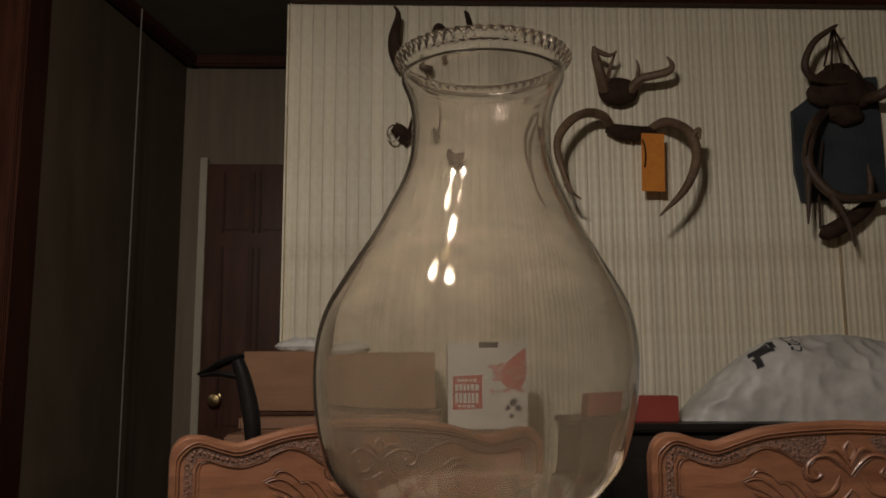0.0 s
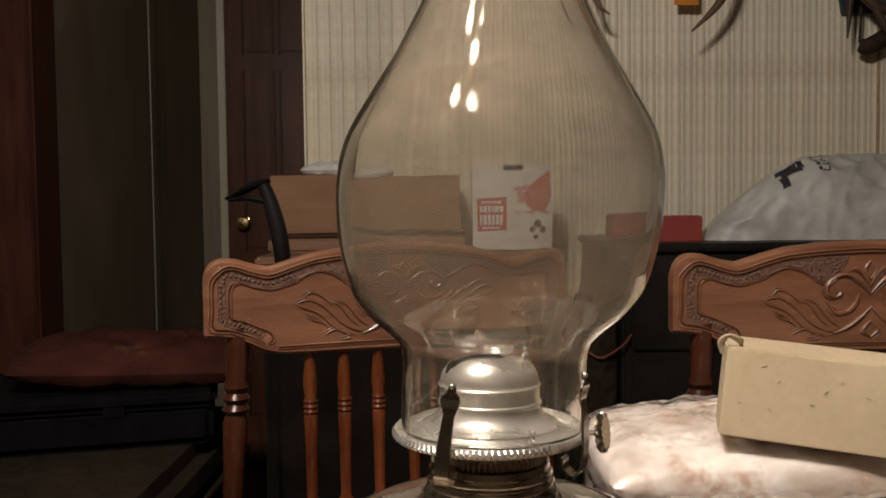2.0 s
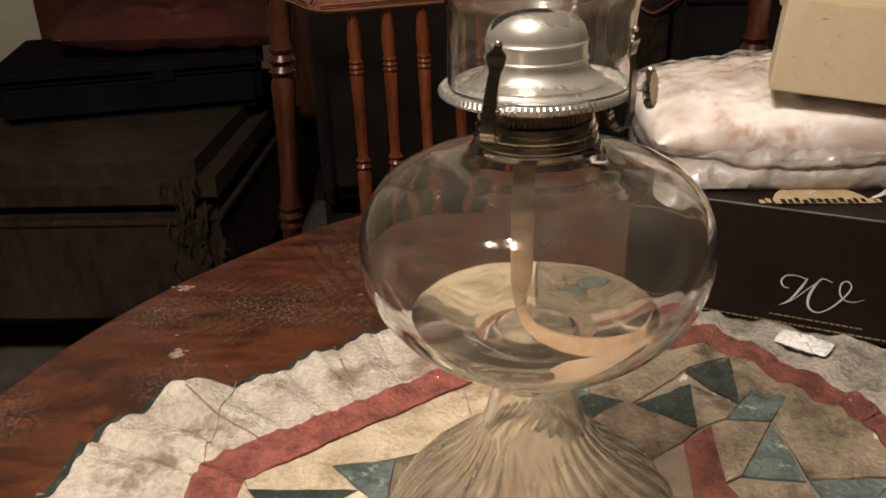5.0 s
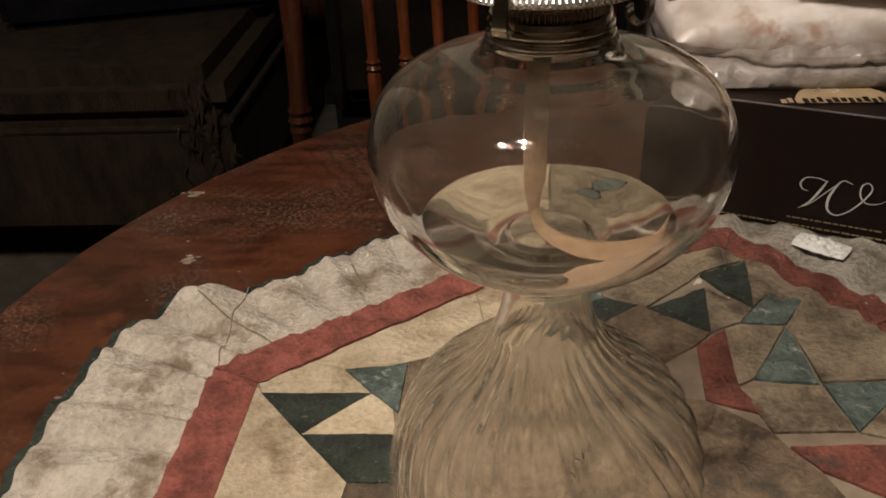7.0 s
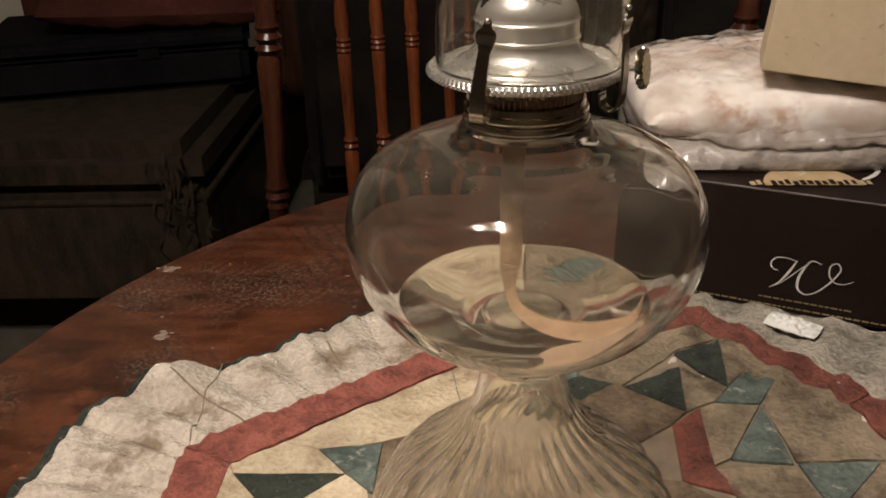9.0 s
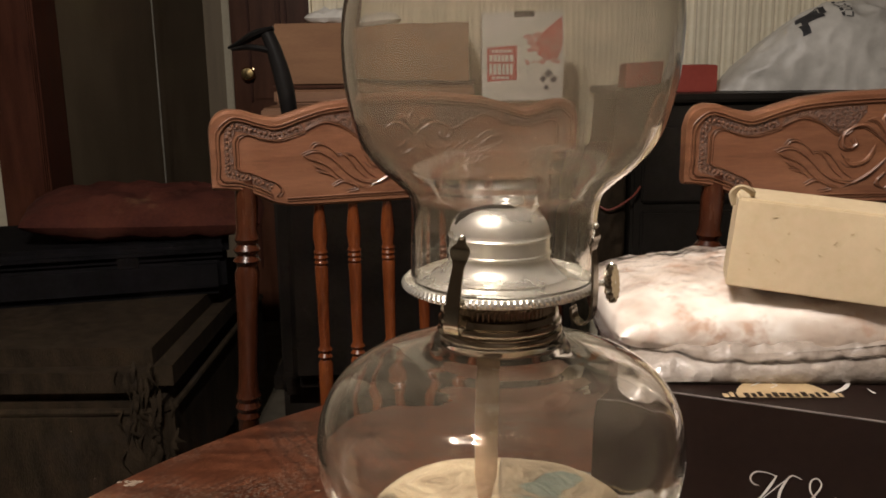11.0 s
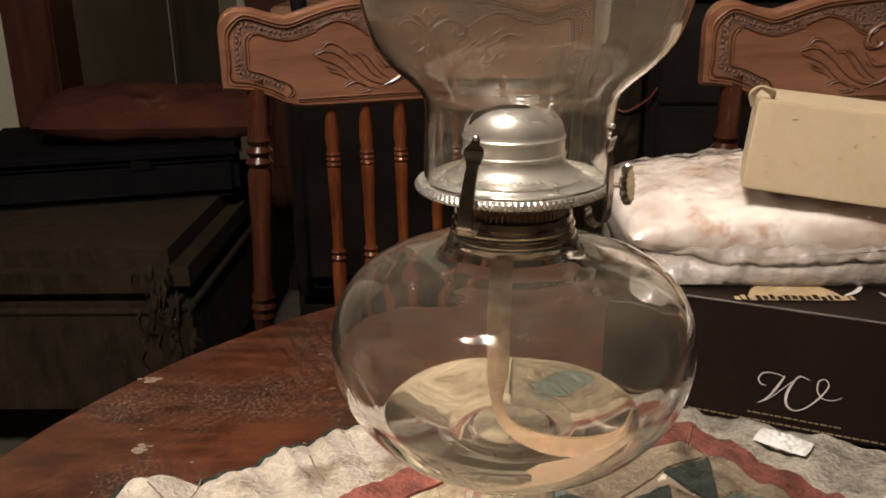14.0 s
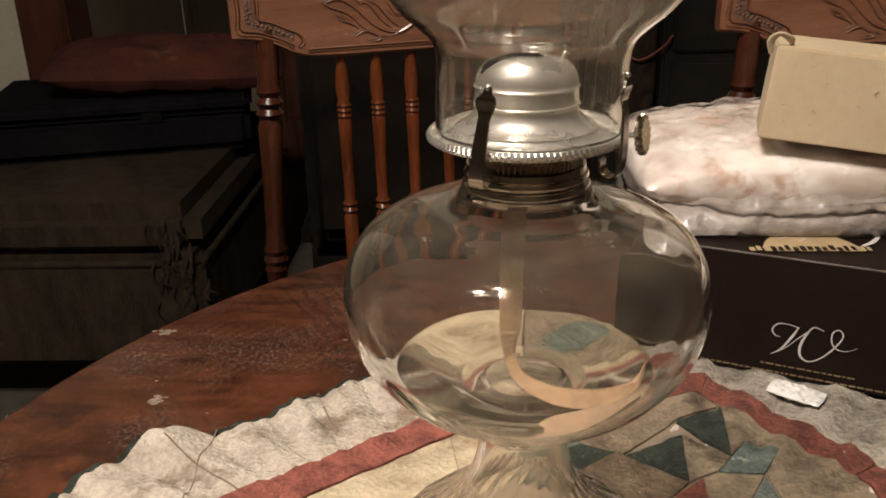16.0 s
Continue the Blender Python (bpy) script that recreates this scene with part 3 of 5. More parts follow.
for at in BULBS:
    mid = LAMP_AT.lerp(at, 0.6)
    part("arm", tube(bmesh.new(), [(LAMP_AT.x, LAMP_AT.y, CEIL - 0.215), (mid.x, mid.y, CEIL - 0.19), (at.x, at.y, 2.265)], 0.006), BRASS_KNOB, fixture, smooth=True)
    part("shade", lathe(bmesh.new(), [(0.014, 2.268), (0.022, 2.262), (0.046, 2.222), (0.066, 2.176), (0.064, 2.177), (0.044, 2.220), (0.020, 2.259), (0.012, 2.263)], (at.x, at.y, 0), 24, close=True), SHADE_WHITE, fixture, smooth=True)

# ---- the round table
TABLE_C, TABLE_R = (0.236, 0.391), 0.634
table = thing("dining_table", (*TABLE_C, 0), "round dark red-brown oak table with a worn, scratched top", "table")
R, Z = TABLE_R, TABLE_Z
part("tabletop", lathe(bmesh.new(), [(0.02, Z - 0.034), (R - 0.03, Z - 0.034), (R - 0.012, Z - 0.028), (R - 0.003, Z - 0.016), (R, Z - 0.008), (R - 0.002, Z - 0.004), (R - 0.007, Z - 0.0014), (0.02, Z - 0.001)], (*TABLE_C, 0), 128), TABLE_WOOD, table, "scratched veneer tabletop with a rounded rim", True)
part("apron", lathe(bmesh.new(), [(0.54, 0.62), (0.56, 0.62), (0.56, Z - 0.034), (0.54, Z - 0.034)], (*TABLE_C, 0), 72, close=True), TABLE_WOOD, table, smooth=True)
part("pedestal", lathe(bmesh.new(), [(0.10, 0.05), (0.10, 0.12), (0.06, 0.18), (0.07, 0.3), (0.09, 0.4), (0.06, 0.5), (0.08, 0.58), (0.14, 0.62), (0.14, 0.70)], (*TABLE_C, 0), 32), OAK_DARK, table, smooth=True)
for k in range(4):
    a = radians(45 + 90 * k)
    c, s = math.cos(a), math.sin(a)
    part("foot", tube(bmesh.new(), [(TABLE_C[0] + c * r, TABLE_C[1] + s * r, z) for r, z in ((0.05, 0.2), (0.2, 0.16), (0.36, 0.05), (0.42, 0.03))], [0.04, 0.04, 0.03, 0.03]), OAK_DARK, table, smooth=True)

# ---- pressed-back dining chairs
CHAIR_Y = 0.92


def crest_top(u):
    """The top edge of the crest rail, by distance from its middle."""
    keys = [(0, 1.061), (0.05, 1.059), (0.09, 1.0545), (0.118, 1.047), (0.142, 1.0395), (0.160, 1.0425), (0.178, 1.0485), (0.192, 1.0495), (0.1985, 1.0485), (0.2035, 1.0460), (0.208, 1.0415), (0.2113, 1.0355), (0.213, 1.028)]
    return float(np.interp(abs(u), [k[0] for k in keys], [k[1] for k in keys]))


def crest_bottom(u):
    keys = [(0, 0.942), (0.10, 0.942), (0.132, 0.943), (0.150, 0.9475), (0.166, 0.956), (0.182, 0.9625), (0.20, 0.9655), (0.213, 0.966)]
    return float(np.interp(abs(u), [k[0] for k in keys], [k[1] for k in keys]))


def mirrored(lines):
    return lines + [[(-u, w) for u, w in line] for line in lines]


def dining_chair(cx, cy):
    ob = thing("dining_chair", (cx, cy, 0), "varnished oak pressed-back dining chair with turned spindles", "chair", "chairs at the table")
    face = lambda u: cy + 0.010 * (u / 0.213) ** 2 * -1 + 0.004  # the crest curves forward at its ends
    # crest rail
    bm = bmesh.new()
    n = 64
    us = [0.213 * math.sin(math.pi / 2 * (2 * k / n - 1)) for k in range(n + 1)]
    cols = []
    for u in us:
        t, b, y = crest_top(u), crest_bottom(u), face(u)
        if abs(u) > 0.2129:
            t, b = 1.027, 0.967
        sec = [(y, b + 0.003), (y, t - 0.004), (y + 0.004, t - 0.0005), (y + 0.016, t), (y + 0.020, t - 0.004), (y + 0.020, b + 0.003), (y + 0.016, b), (y + 0.004, b)]
        cols.append([bm.verts.new((cx + u, yy, zz)) for yy, zz in sec])
    for a, b in zip(cols, cols[1:]):
        for j in range(8):
            i = (j + 1) % 8
            bm.faces.new((a[j], a[i], b[i], b[j]))
    bm.faces.new(cols[0])
    bm.faces.new(list(reversed(cols[-1])))
    crest = part("crest_rail", bm, OAK, ob, "carved oak crest rail with pressed leaf scrolls", True)

    def relief(name, lines, r, material, proud=0.0, flat=0.6, label="", taper=False):
        for line in lines:
            pts = [(cx + u, face(u) - proud, w) for u, w in line]
            rad = [r * (0.35 if taper and k in (0, len(line) - 1) else 1.0) for k in range(len(line))]
            part(name, tube(bmesh.new(), pts, rad, 6, flat, 5), material, crest, label, True)

    edge = lambda d, d2: [(u, crest_top(u) - d) for u in (0.0, 0.03, 0.06, 0.09, 0.115, 0.142, 0.160, 0.178, 0.190)] + [(0.200 - d2, 1.036 - d * 0.6), (0.2035 - d2, 1.02), (0.2035 - d2, 0.995), (0.2035 - d2, 0.977 + d2 * 0.9)] + [(u, crest_bottom(u) + 0.010 + d2 * 0.9) for u in (0.185, 0.166, 0.150)]
    # pressed mouldings: dark stained channels with proud fillets between them
    relief("channel", mirrored([edge(0.012, 0.0)]), 0.0026, OAK_GROOVE, -0.0003, 0.35)
    relief("fillet", mirrored([edge(0.0085, -0.0035)]), 0.0013, OAK, 0.0004)
    inner = [(u, crest_top(u) - 0.0245) for u in (0.115, 0.130, 0.145, 0.160, 0.176)] + [(0.186, 1.0185), (0.187, 1.00), (0.186, 0.9865)] + [(u, crest_bottom(u) + 0.0235) for u in (0.172, 0.158, 0.147)] + [(0.1415, 0.962), (0.146, 0.956)]
    relief("channel", mirrored([inner]), 0.0022, OAK_GROOVE, -0.0002, 0.35)
    relief("fillet", mirrored([[(u - 0.003, w - 0.001) for u, w in inner]]), 0.0012, OAK, 0.0004)
    # sunken dark bed of the bead row
    for s in (-1, 1):
        bm = bmesh.new()
        line = spline([(u, 0.0, w) for u, w in edge(0.0178, 0.0085)[4:]], 5)
        last = None
        for k, q in enumerate(line):
            d = line[min(k + 1, len(line) - 1)] - line[max(k - 1, 0)]
            d = d / (np.linalg.norm(d) or 1)
            pair = [bm.verts.new((cx + s * (q[0] + i * d[2]), face(q[0]) - 0.0003, q[2] - i * d[0])) for i in (-0.0052, 0.0052)]
            if last:
                bm.faces.new((last[0], last[1], pair[1], pair[0]))
            last = pair
        part("bead_bed", bm, OAK_STIPPLE, crest, "dark bed of the bead row")
    bm = bmesh.new()
    beads = spline(edge(0.0178, 0.0085)[4:], 14)
    run, last = 0.0, beads[0]
    for q in beads:
        run += float(np.hypot(*(q - last)))
        last = q
        if run > 0.0042:
            run = 0.0
            for s in (-1, 1):
                ball(bm, (cx + s * q[0], face(q[0]) - 0.0008, q[1]), 0.0014, (1, 0.9, 1), 8, 5)
    tagged(part("beading", bm, OAK, crest, "rows of small carved beads", True), kind="stuff")
    relief("channel", [[(u, 0.9495) for u in np.linspace(-0.135, 0.135, 9)]], 0.0014, OAK_GROOVE, -0.0002, 0.4)
    relief("fillet", [[(u, 0.9525) for u in np.linspace(-0.135, 0.135, 9)]], 0.0013, OAK, 0.0003)
    # stippled field under the top edge
    for s in (-1, 1):
        bm = bmesh.new()
        rows = [(0.024, 0.015, 0.022), (0.034, 0.015, 0.034), (0.045, 0.015, 0.044), (0.057, 0.015, 0.040), (0.066, 0.015, 0.032), (0.076, 0.015, 0.0255), (0.090, 0.015, 0.0205), (0.102, 0.015, 0.0205), (0.112, 0.0155, 0.0225)]
        up = [(cx + s * u, face(u) - 0.0005, crest_top(u) - a) for u, a, b in rows]
        dn = [(cx + s * u, face(u) - 0.0005, crest_top(u) - b) for u, a, b in rows]
        ups, dns = [bm.verts.new(p) for p in up], [bm.verts.new(p) for p in dn]
        for k in range(len(rows) - 1):
            bm.faces.new((ups[k], ups[k + 1], dns[k + 1], dns[k]))
        part("stippled_field", bm, OAK_STIPPLE, crest, "dark stippled band under the top edge")
        relief("fillet", [[(s * u, crest_top(u) - b - 0.0012) for u, a, b in rows[1:]]], 0.0014, OAK, 0.0005)
        relief("channel", [[(s * u, crest_top(u) - b + 0.0006) for u, a, b in rows[1:]]], 0.0011, OAK_GROOVE, 0.0003)
    # leaf sprays and middle scrolls
    leaves = mirrored([
        [(0.118, 0.9995), (0.108, 1.003), (0.098, 1.002), (0.088, 0.996), (0.078, 0.987), (0.068, 0.977), (0.055, 0.969), (0.038, 0.966), (0.020, 0.970)],
        [(0.118, 0.9995), (0.110, 0.995), (0.100, 0.9915), (0.090, 0.986), (0.080, 0.976), (0.066, 0.966), (0.050, 0.961)],
        [(0.108, 1.006), (0.103, 1.011), (0.094, 1.010), (0.085, 1.004), (0.078, 0.996)],
        [(0.106, 0.987), (0.100, 0.985), (0.093, 0.982)], [(0.102, 0.981), (0.096, 0.980), (0.088, 0.977), (0.082, 0.972)],
        [(0.080, 0.998), (0.072, 0.998), (0.064, 0.990), (0.056, 0.979), (0.046, 0.971)],
        [(0.070, 0.999), (0.062, 0.997), (0.054, 0.988), (0.046, 0.978), (0.036, 0.971)],
        [(0.086, 0.964), (0.076, 0.969), (0.066, 0.967), (0.058, 0.960), (0.070, 0.957)],
        [(0.048, 0.996), (0.044, 0.991), (0.038, 0.989)],
    ])
    relief("carved_leaf", leaves, 0.0016, OAK_GROOVE, -0.0001, 0.6, "dark carved leaf lines", True)
    relief("carved_leaf", [[(u - (0.0022 if u > 0 else -0.0022), w - 0.0018) for u, w in l] for l in leaves], 0.0015, OAK, 0.0004, 0.7, "", True)
    scroll = mirrored([
        [(0.0, 1.004), (0.010, 1.016), (0.022, 1.024), (0.036, 1.023), (0.046, 1.015), (0.046, 1.005), (0.038, 1.001), (0.032, 1.006), (0.036, 1.012)],
        [(0.012, 1.004), (0.016, 0.994), (0.024, 0.986), (0.036, 0.984), (0.044, 0.990)],
        [(0.0, 0.990), (0.012, 0.978), (0.026, 0.968), (0.040, 0.962)],
        [(0.0, 1.012), (0.006, 1.024), (0.014, 1.031), (0.022, 1.030)],
        [(0.0, 0.975), (0.008, 0.966), (0.0, 0.958)],
        [(0.0, 1.040), (0.006, 1.031), (0.0, 1.020)],
    ])
    relief("carved_scroll", scroll, 0.0024, OAK, 0.0004, 0.8, "raised carved scrolls at the middle", True)
    relief("carved_scroll", [[(u * 1.05 + (0.0018 if u >= 0 else -0.0018), w - 0.0026) for u, w in l] for l in scroll], 0.0015, OAK_GROOVE, -0.0001, 0.5, "", True)
    # posts and spindles
    for s in (-1, 1):
        post = [(0.016, 0.43), (0.016, 0.52), (0.0125, 0.54), (0.0155, 0.56), (0.0125, 0.575), (0.0115, 0.62), (0.0115, 0.70), (0.0135, 0.705), (0.0115, 0.711), (0.0145, 0.717), (0.0115, 0.723), (0.0140, 0.729), (0.0115, 0.736), (0.0105, 0.76), (0.0115, 0.82), (0.0135, 0.872), (0.0105, 0.880), (0.0150, 0.886), (0.0105, 0.892), (0.0150, 0.898), (0.0105, 0.904), (0.0140, 0.910), (0.0115, 0.918), (0.0125, 0.945), (0.0120, 0.975)]
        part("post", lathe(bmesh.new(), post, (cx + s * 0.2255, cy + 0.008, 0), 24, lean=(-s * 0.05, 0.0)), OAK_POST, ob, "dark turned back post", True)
    for u in (-0.099, -0.0605, -0.021, 0.021, 0.0605, 0.099):
        sp = [(0.006, 0.44), (0.0085, 0.50), (0.0095, 0.56), (0.006, 0.64), (0.0085, 0.70), (0.0085, 0.756), (0.0062, 0.760), (0.0088, 0.764), (0.0062, 0.768), (0.0088, 0.772), (0.006, 0.777), (0.0070, 0.83), (0.0078, 0.870), (0.0068, 0.872), (0.0084, 0.875), (0.0069, 0.878), (0.0084, 0.881), (0.0069, 0.884), (0.0084, 0.887), (0.0064, 0.891), (0.0086, 0.906), (0.0070, 0.924), (0.0046, 0.946)]
        part("spindle", lathe(bmesh.new(), sp, (cx + u, cy + 0.014, 0), 18), OAK_DARK, ob, "reddish turned spindle", True)
    # seat, legs and stretchers below the table
    seat = [(cx + 0.21 * math.copysign(abs(math.cos(a)) ** 0.55, math.cos(a)), cy - 0.19 + 0.21 * math.copysign(abs(math.sin(a)) ** 0.55, math.sin(a))) for a in np.linspace(0, 2 * math.pi, 40, endpoint=False)]
    part("seat", slab(bmesh.new(), seat, 0.415, 0.45), OAK, ob)
    for sx in (-1, 1):
        for sy in (-1, 1):
            leg = [(0.012, 0), (0.015, 0.05), (0.020, 0.12), (0.014, 0.16), (0.020, 0.2), (0.022, 0.3), (0.016, 0.36), (0.018, 0.42)]
            part("leg", lathe(bmesh.new(), leg, (cx + sx * 0.19, cy - 0.19 + sy * 0.17, 0), 16, lean=(-sx * 0.06, -sy * 0.05)), OAK_DARK, ob, smooth=True)
        part("stretcher", tube(bmesh.new(), [(cx + sx * 0.178, cy - 0.35, 0.18), (cx + sx * 0.178, cy - 0.03, 0.18)], 0.009), OAK_DARK, ob, smooth=True)
    return ob


chair_a = dining_chair(-0.041, CHAIR_Y)
chair_b = copy_thing(chair_a, Matrix.Translation((0.458, CHAIR_Y, 0)))
chair_a.matrix_basis = pose(-0.0475, 0.984, 0, 0, 0, 17.5)  # pulled a little askew from the table
# ---- the quilted table topper
CLOTH_Z = TABLE_Z + 0.004
QUILT_C = Vector((0.04, 0.33, 0))


def cloth_height(x, y):
    p = Vector((x * 26, y * 26, 0.3))
    ripple = 0.0016 * noise.noise(p) + 0.0010 * noise.noise(p * 2.7) + 0.0005 * noise.noise(p * 7)
    d = math.hypot(x - QUILT_C.x, (y - QUILT_C.y))
    ruffle = 0.0024 * max(0.0, min(1.0, (d - 0.20) / 0.06)) * math.sin(46 * math.atan2(y - QUILT_C.y, x - QUILT_C.x) + 3 * noise.noise(p * 0.4))
    ruffle += 0.0011 * max(0.0, min(1.0, (d - 0.19) / 0.05)) * (0.4 + abs(noise.noise(p * 0.5)) * 2.2) * math.sin(118 * math.atan2(y - QUILT_C.y, x - QUILT_C.x) + 5 * noise.noise(p * 0.35))
    fold = 0.011 * math.exp(-((x + 0.222) / 0.022) ** 2 - ((y - 0.523) / 0.020) ** 2) + 0.004 * math.exp(-(((x + 0.175) * 0.75 + (y - 0.49) * 0.66) / 0.010) ** 2 - (((x + 0.175) * 0.66 - (y - 0.49) * 0.75) / 0.045) ** 2)
    return CLOTH_Z + 0.0035 + ripple + ruffle + fold


def patch(name, outline, lift, material, parent, step=0.010, shrink=0.0006, label=""):
    """A sewn piece: an outline in plan, cut into small facets that follow the cloth, with a turned-down edge."""
    cxy = np.mean(outline, axis=0)
    pts = []
    for x, y in outline:
        d = np.array((x, y)) - cxy
        pts.append(cxy + d * (1 - shrink / max(np.hypot(*d), 0.004)))
    bm = bmesh.new()
    bm.faces.new([bm.verts.new((x, y, 0)) for x, y in pts])
    lo, hi = np.min(pts, axis=0), np.max(pts, axis=0)
    for axis in (0, 1):
        v = math.floor(lo[axis] / step) * step + step
        while v < hi[axis]:
            co, no = Vector((0, 0, 0)), Vector((0, 0, 0))
            co[axis], no[axis] = v, 1
            bmesh.ops.bisect_plane(bm, geom=list(bm.verts) + list(bm.edges) + list(bm.faces), plane_co=co, plane_no=no, dist=1e-6)
            v += step
    rim = [e for e in bm.edges if e.is_boundary]
    for v in bm.verts:
        v.co.z = cloth_height(v.co.x, v.co.y) + lift
    down = bmesh.ops.extrude_edge_only(bm, edges=rim)
    for v in (g for g in down["geom"] if isinstance(g, bmesh.types.BMVert)):
        v.co.z -= lift + 0.0030
    return part(name, bm, material, parent, label, True)


def between(outer, inner, k):
    j = (k + 1) % len(outer)
    return [outer[k], outer[j], inner[j], inner[k]]


topper = thing("table_topper", (0.04, 0.33, TABLE_Z), "soiled patchwork quilt topper with a red ring and ruffled off-white border", "table topper")
HEM = [(-0.279, 0.15), (-0.279, 0.40), (-0.271, 0.480), (-0.262, 0.496), (-0.240, 0.515), (-0.231, 0.540), (-0.212, 0.546), (-0.190, 0.534), (-0.152, 0.568), (-0.096, 0.614), (-0.01, 0.690), (0.19, 0.70), (0.335, 0.55), (0.40, 0.30), (0.26, 0.02), (-0.10, -0.02)]
RING_OUT = [(-0.191, 0.15), (-0.188, 0.443), (0.030, 0.606), (0.178, 0.612), (0.262, 0.500), (0.32, 0.29), (0.20, 0.07), (-0.06, 0.06)]
RING_IN = [(-0.158, 0.16), (-0.155, 0.428), (0.038, 0.578), (0.168, 0.584), (0.243, 0.486), (0.29, 0.29), (0.185, 0.10), (-0.05, 0.09)]
patch("binding", HEM, -0.0010, QUILT_GREEN, topper, 0.0033, -0.0065, "dark green binding along the hem")
patch("border", HEM, 0.0016, QUILT_WHITE, topper, 0.0033, 0.0022, "wrinkled off-white border")
patch("ground", RING_OUT, 0.0024, STITCH, topper, 0.012, 0.0)
# rear right strips take the red with shade painted in
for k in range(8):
    patch("ring_piece", between(RING_OUT, RING_IN, k), 0.0048, QUILT_RED_SHADED if k in (2, 3, 4) else QUILT_RED, topper, 0.006, 0.0004, "soiled red strip with shade in its colour" if k in (2, 3, 4) else "faded red print strip")
# the border's shaded right stretch, darkened by colour over the off-white
patch("border_strip", [(0.160, 0.598), (0.252, 0.492), (0.305, 0.292), (0.394, 0.302), (0.331, 0.547), (0.188, 0.694), (0.100, 0.690), (0.110, 0.598)], 0.0030, QUILT_BORDER_SHADED, topper, 0.005, 0.0010, "grimy border stretch with shade in its colour")
# pieces right of and under the lamp use the tones with painted shade
PIECES = (
    (QUILT_CREAM, (-0.155, 0.428), (-0.158, 0.16), (-0.10, 0.20), (-0.086, 0.344), (-0.119, 0.382), (-0.151, 0.419)),
    (QUILT_CREAM, (-0.155, 0.428), (-0.151, 0.419), (-0.082, 0.419), (-0.102, 0.441), (-0.125, 0.449)),
    (QUILT_GREEN, (-0.151, 0.419), (-0.119, 0.382), (-0.082, 0.419)),
    (QUILT_CREAM, (-0.119, 0.382), (-0.063, 0.382), (-0.067, 0.405), (-0.082, 0.419)),
    (QUILT_GREEN, (-0.119, 0.382), (-0.086, 0.344), (-0.050, 0.344), (-0.063, 0.382)),
    (QUILT_TEAL, (-0.102, 0.441), (-0.082, 0.419), (-0.064, 0.402), (-0.062, 0.448)),
    (QUILT_CREAM, (-0.125, 0.449), (-0.102, 0.441), (-0.062, 0.448), (-0.010, 0.470), (-0.02, 0.53)),
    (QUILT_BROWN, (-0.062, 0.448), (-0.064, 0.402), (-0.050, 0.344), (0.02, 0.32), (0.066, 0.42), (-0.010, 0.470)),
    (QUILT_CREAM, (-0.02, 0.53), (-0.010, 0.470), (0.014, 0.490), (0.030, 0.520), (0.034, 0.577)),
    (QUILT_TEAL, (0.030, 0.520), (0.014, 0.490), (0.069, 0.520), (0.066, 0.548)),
    (QUILT_CREAM_SHADED, (0.034, 0.577), (0.030, 0.520), (0.066, 0.548), (0.069, 0.520), (0.098, 0.509), (0.14, 0.548), (0.176, 0.571), (0.168, 0.584), (0.038, 0.578)),
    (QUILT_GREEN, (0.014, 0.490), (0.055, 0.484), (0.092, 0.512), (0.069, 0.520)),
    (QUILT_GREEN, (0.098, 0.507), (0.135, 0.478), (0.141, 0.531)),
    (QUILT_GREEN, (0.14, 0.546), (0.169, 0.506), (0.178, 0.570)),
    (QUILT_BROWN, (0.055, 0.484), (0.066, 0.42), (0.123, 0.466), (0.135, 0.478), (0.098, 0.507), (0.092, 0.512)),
    (QUILT_CREAM_SHADED, (0.141, 0.531), (0.135, 0.478), (0.156, 0.490), (0.169, 0.506)),
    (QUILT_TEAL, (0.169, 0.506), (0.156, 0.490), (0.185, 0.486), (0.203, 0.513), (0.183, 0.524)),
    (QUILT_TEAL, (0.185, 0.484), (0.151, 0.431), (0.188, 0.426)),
    (QUILT_CREAM_SHADED, (0.156, 0.488), (0.144, 0.481), (0.140, 0.424), (0.151, 0.431), (0.184, 0.485)),
    (QUILT_RED_SHADED, (0.123, 0.466), (0.144, 0.481), (0.140, 0.421), (0.150, 0.398), (0.118, 0.411)),
    (QUILT_CREAM_SHADED, (0.178, 0.570), (0.169, 0.508), (0.183, 0.525), (0.203, 0.514), (0.186, 0.486), (0.190, 0.428), (0.243, 0.430), (0.243, 0.486), (0.172, 0.580)),
    (QUILT_CREAM_SHADED, (0.140, 0.421), (0.188, 0.425), (0.196, 0.384), (0.150, 0.384)),
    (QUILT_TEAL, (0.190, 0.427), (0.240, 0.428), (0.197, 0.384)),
    (QUILT_RED_SHADED, (0.156, 0.373), (0.230, 0.374), (0.245, 0.30), (0.168, 0.355)),
    (QUILT_CREAM_SHADED, (0.197, 0.384), (0.240, 0.428), (0.29, 0.29), (0.246, 0.30), (0.231, 0.375)),
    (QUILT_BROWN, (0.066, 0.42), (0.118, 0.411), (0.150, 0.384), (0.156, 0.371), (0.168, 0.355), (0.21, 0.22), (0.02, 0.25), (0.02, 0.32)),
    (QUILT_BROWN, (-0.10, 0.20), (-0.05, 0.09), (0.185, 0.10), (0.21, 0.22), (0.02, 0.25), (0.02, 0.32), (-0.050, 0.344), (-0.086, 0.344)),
)
for material, *outline in PIECES:
    patch("patch", outline, 0.0044, material, topper, 0.006, 0.0005)

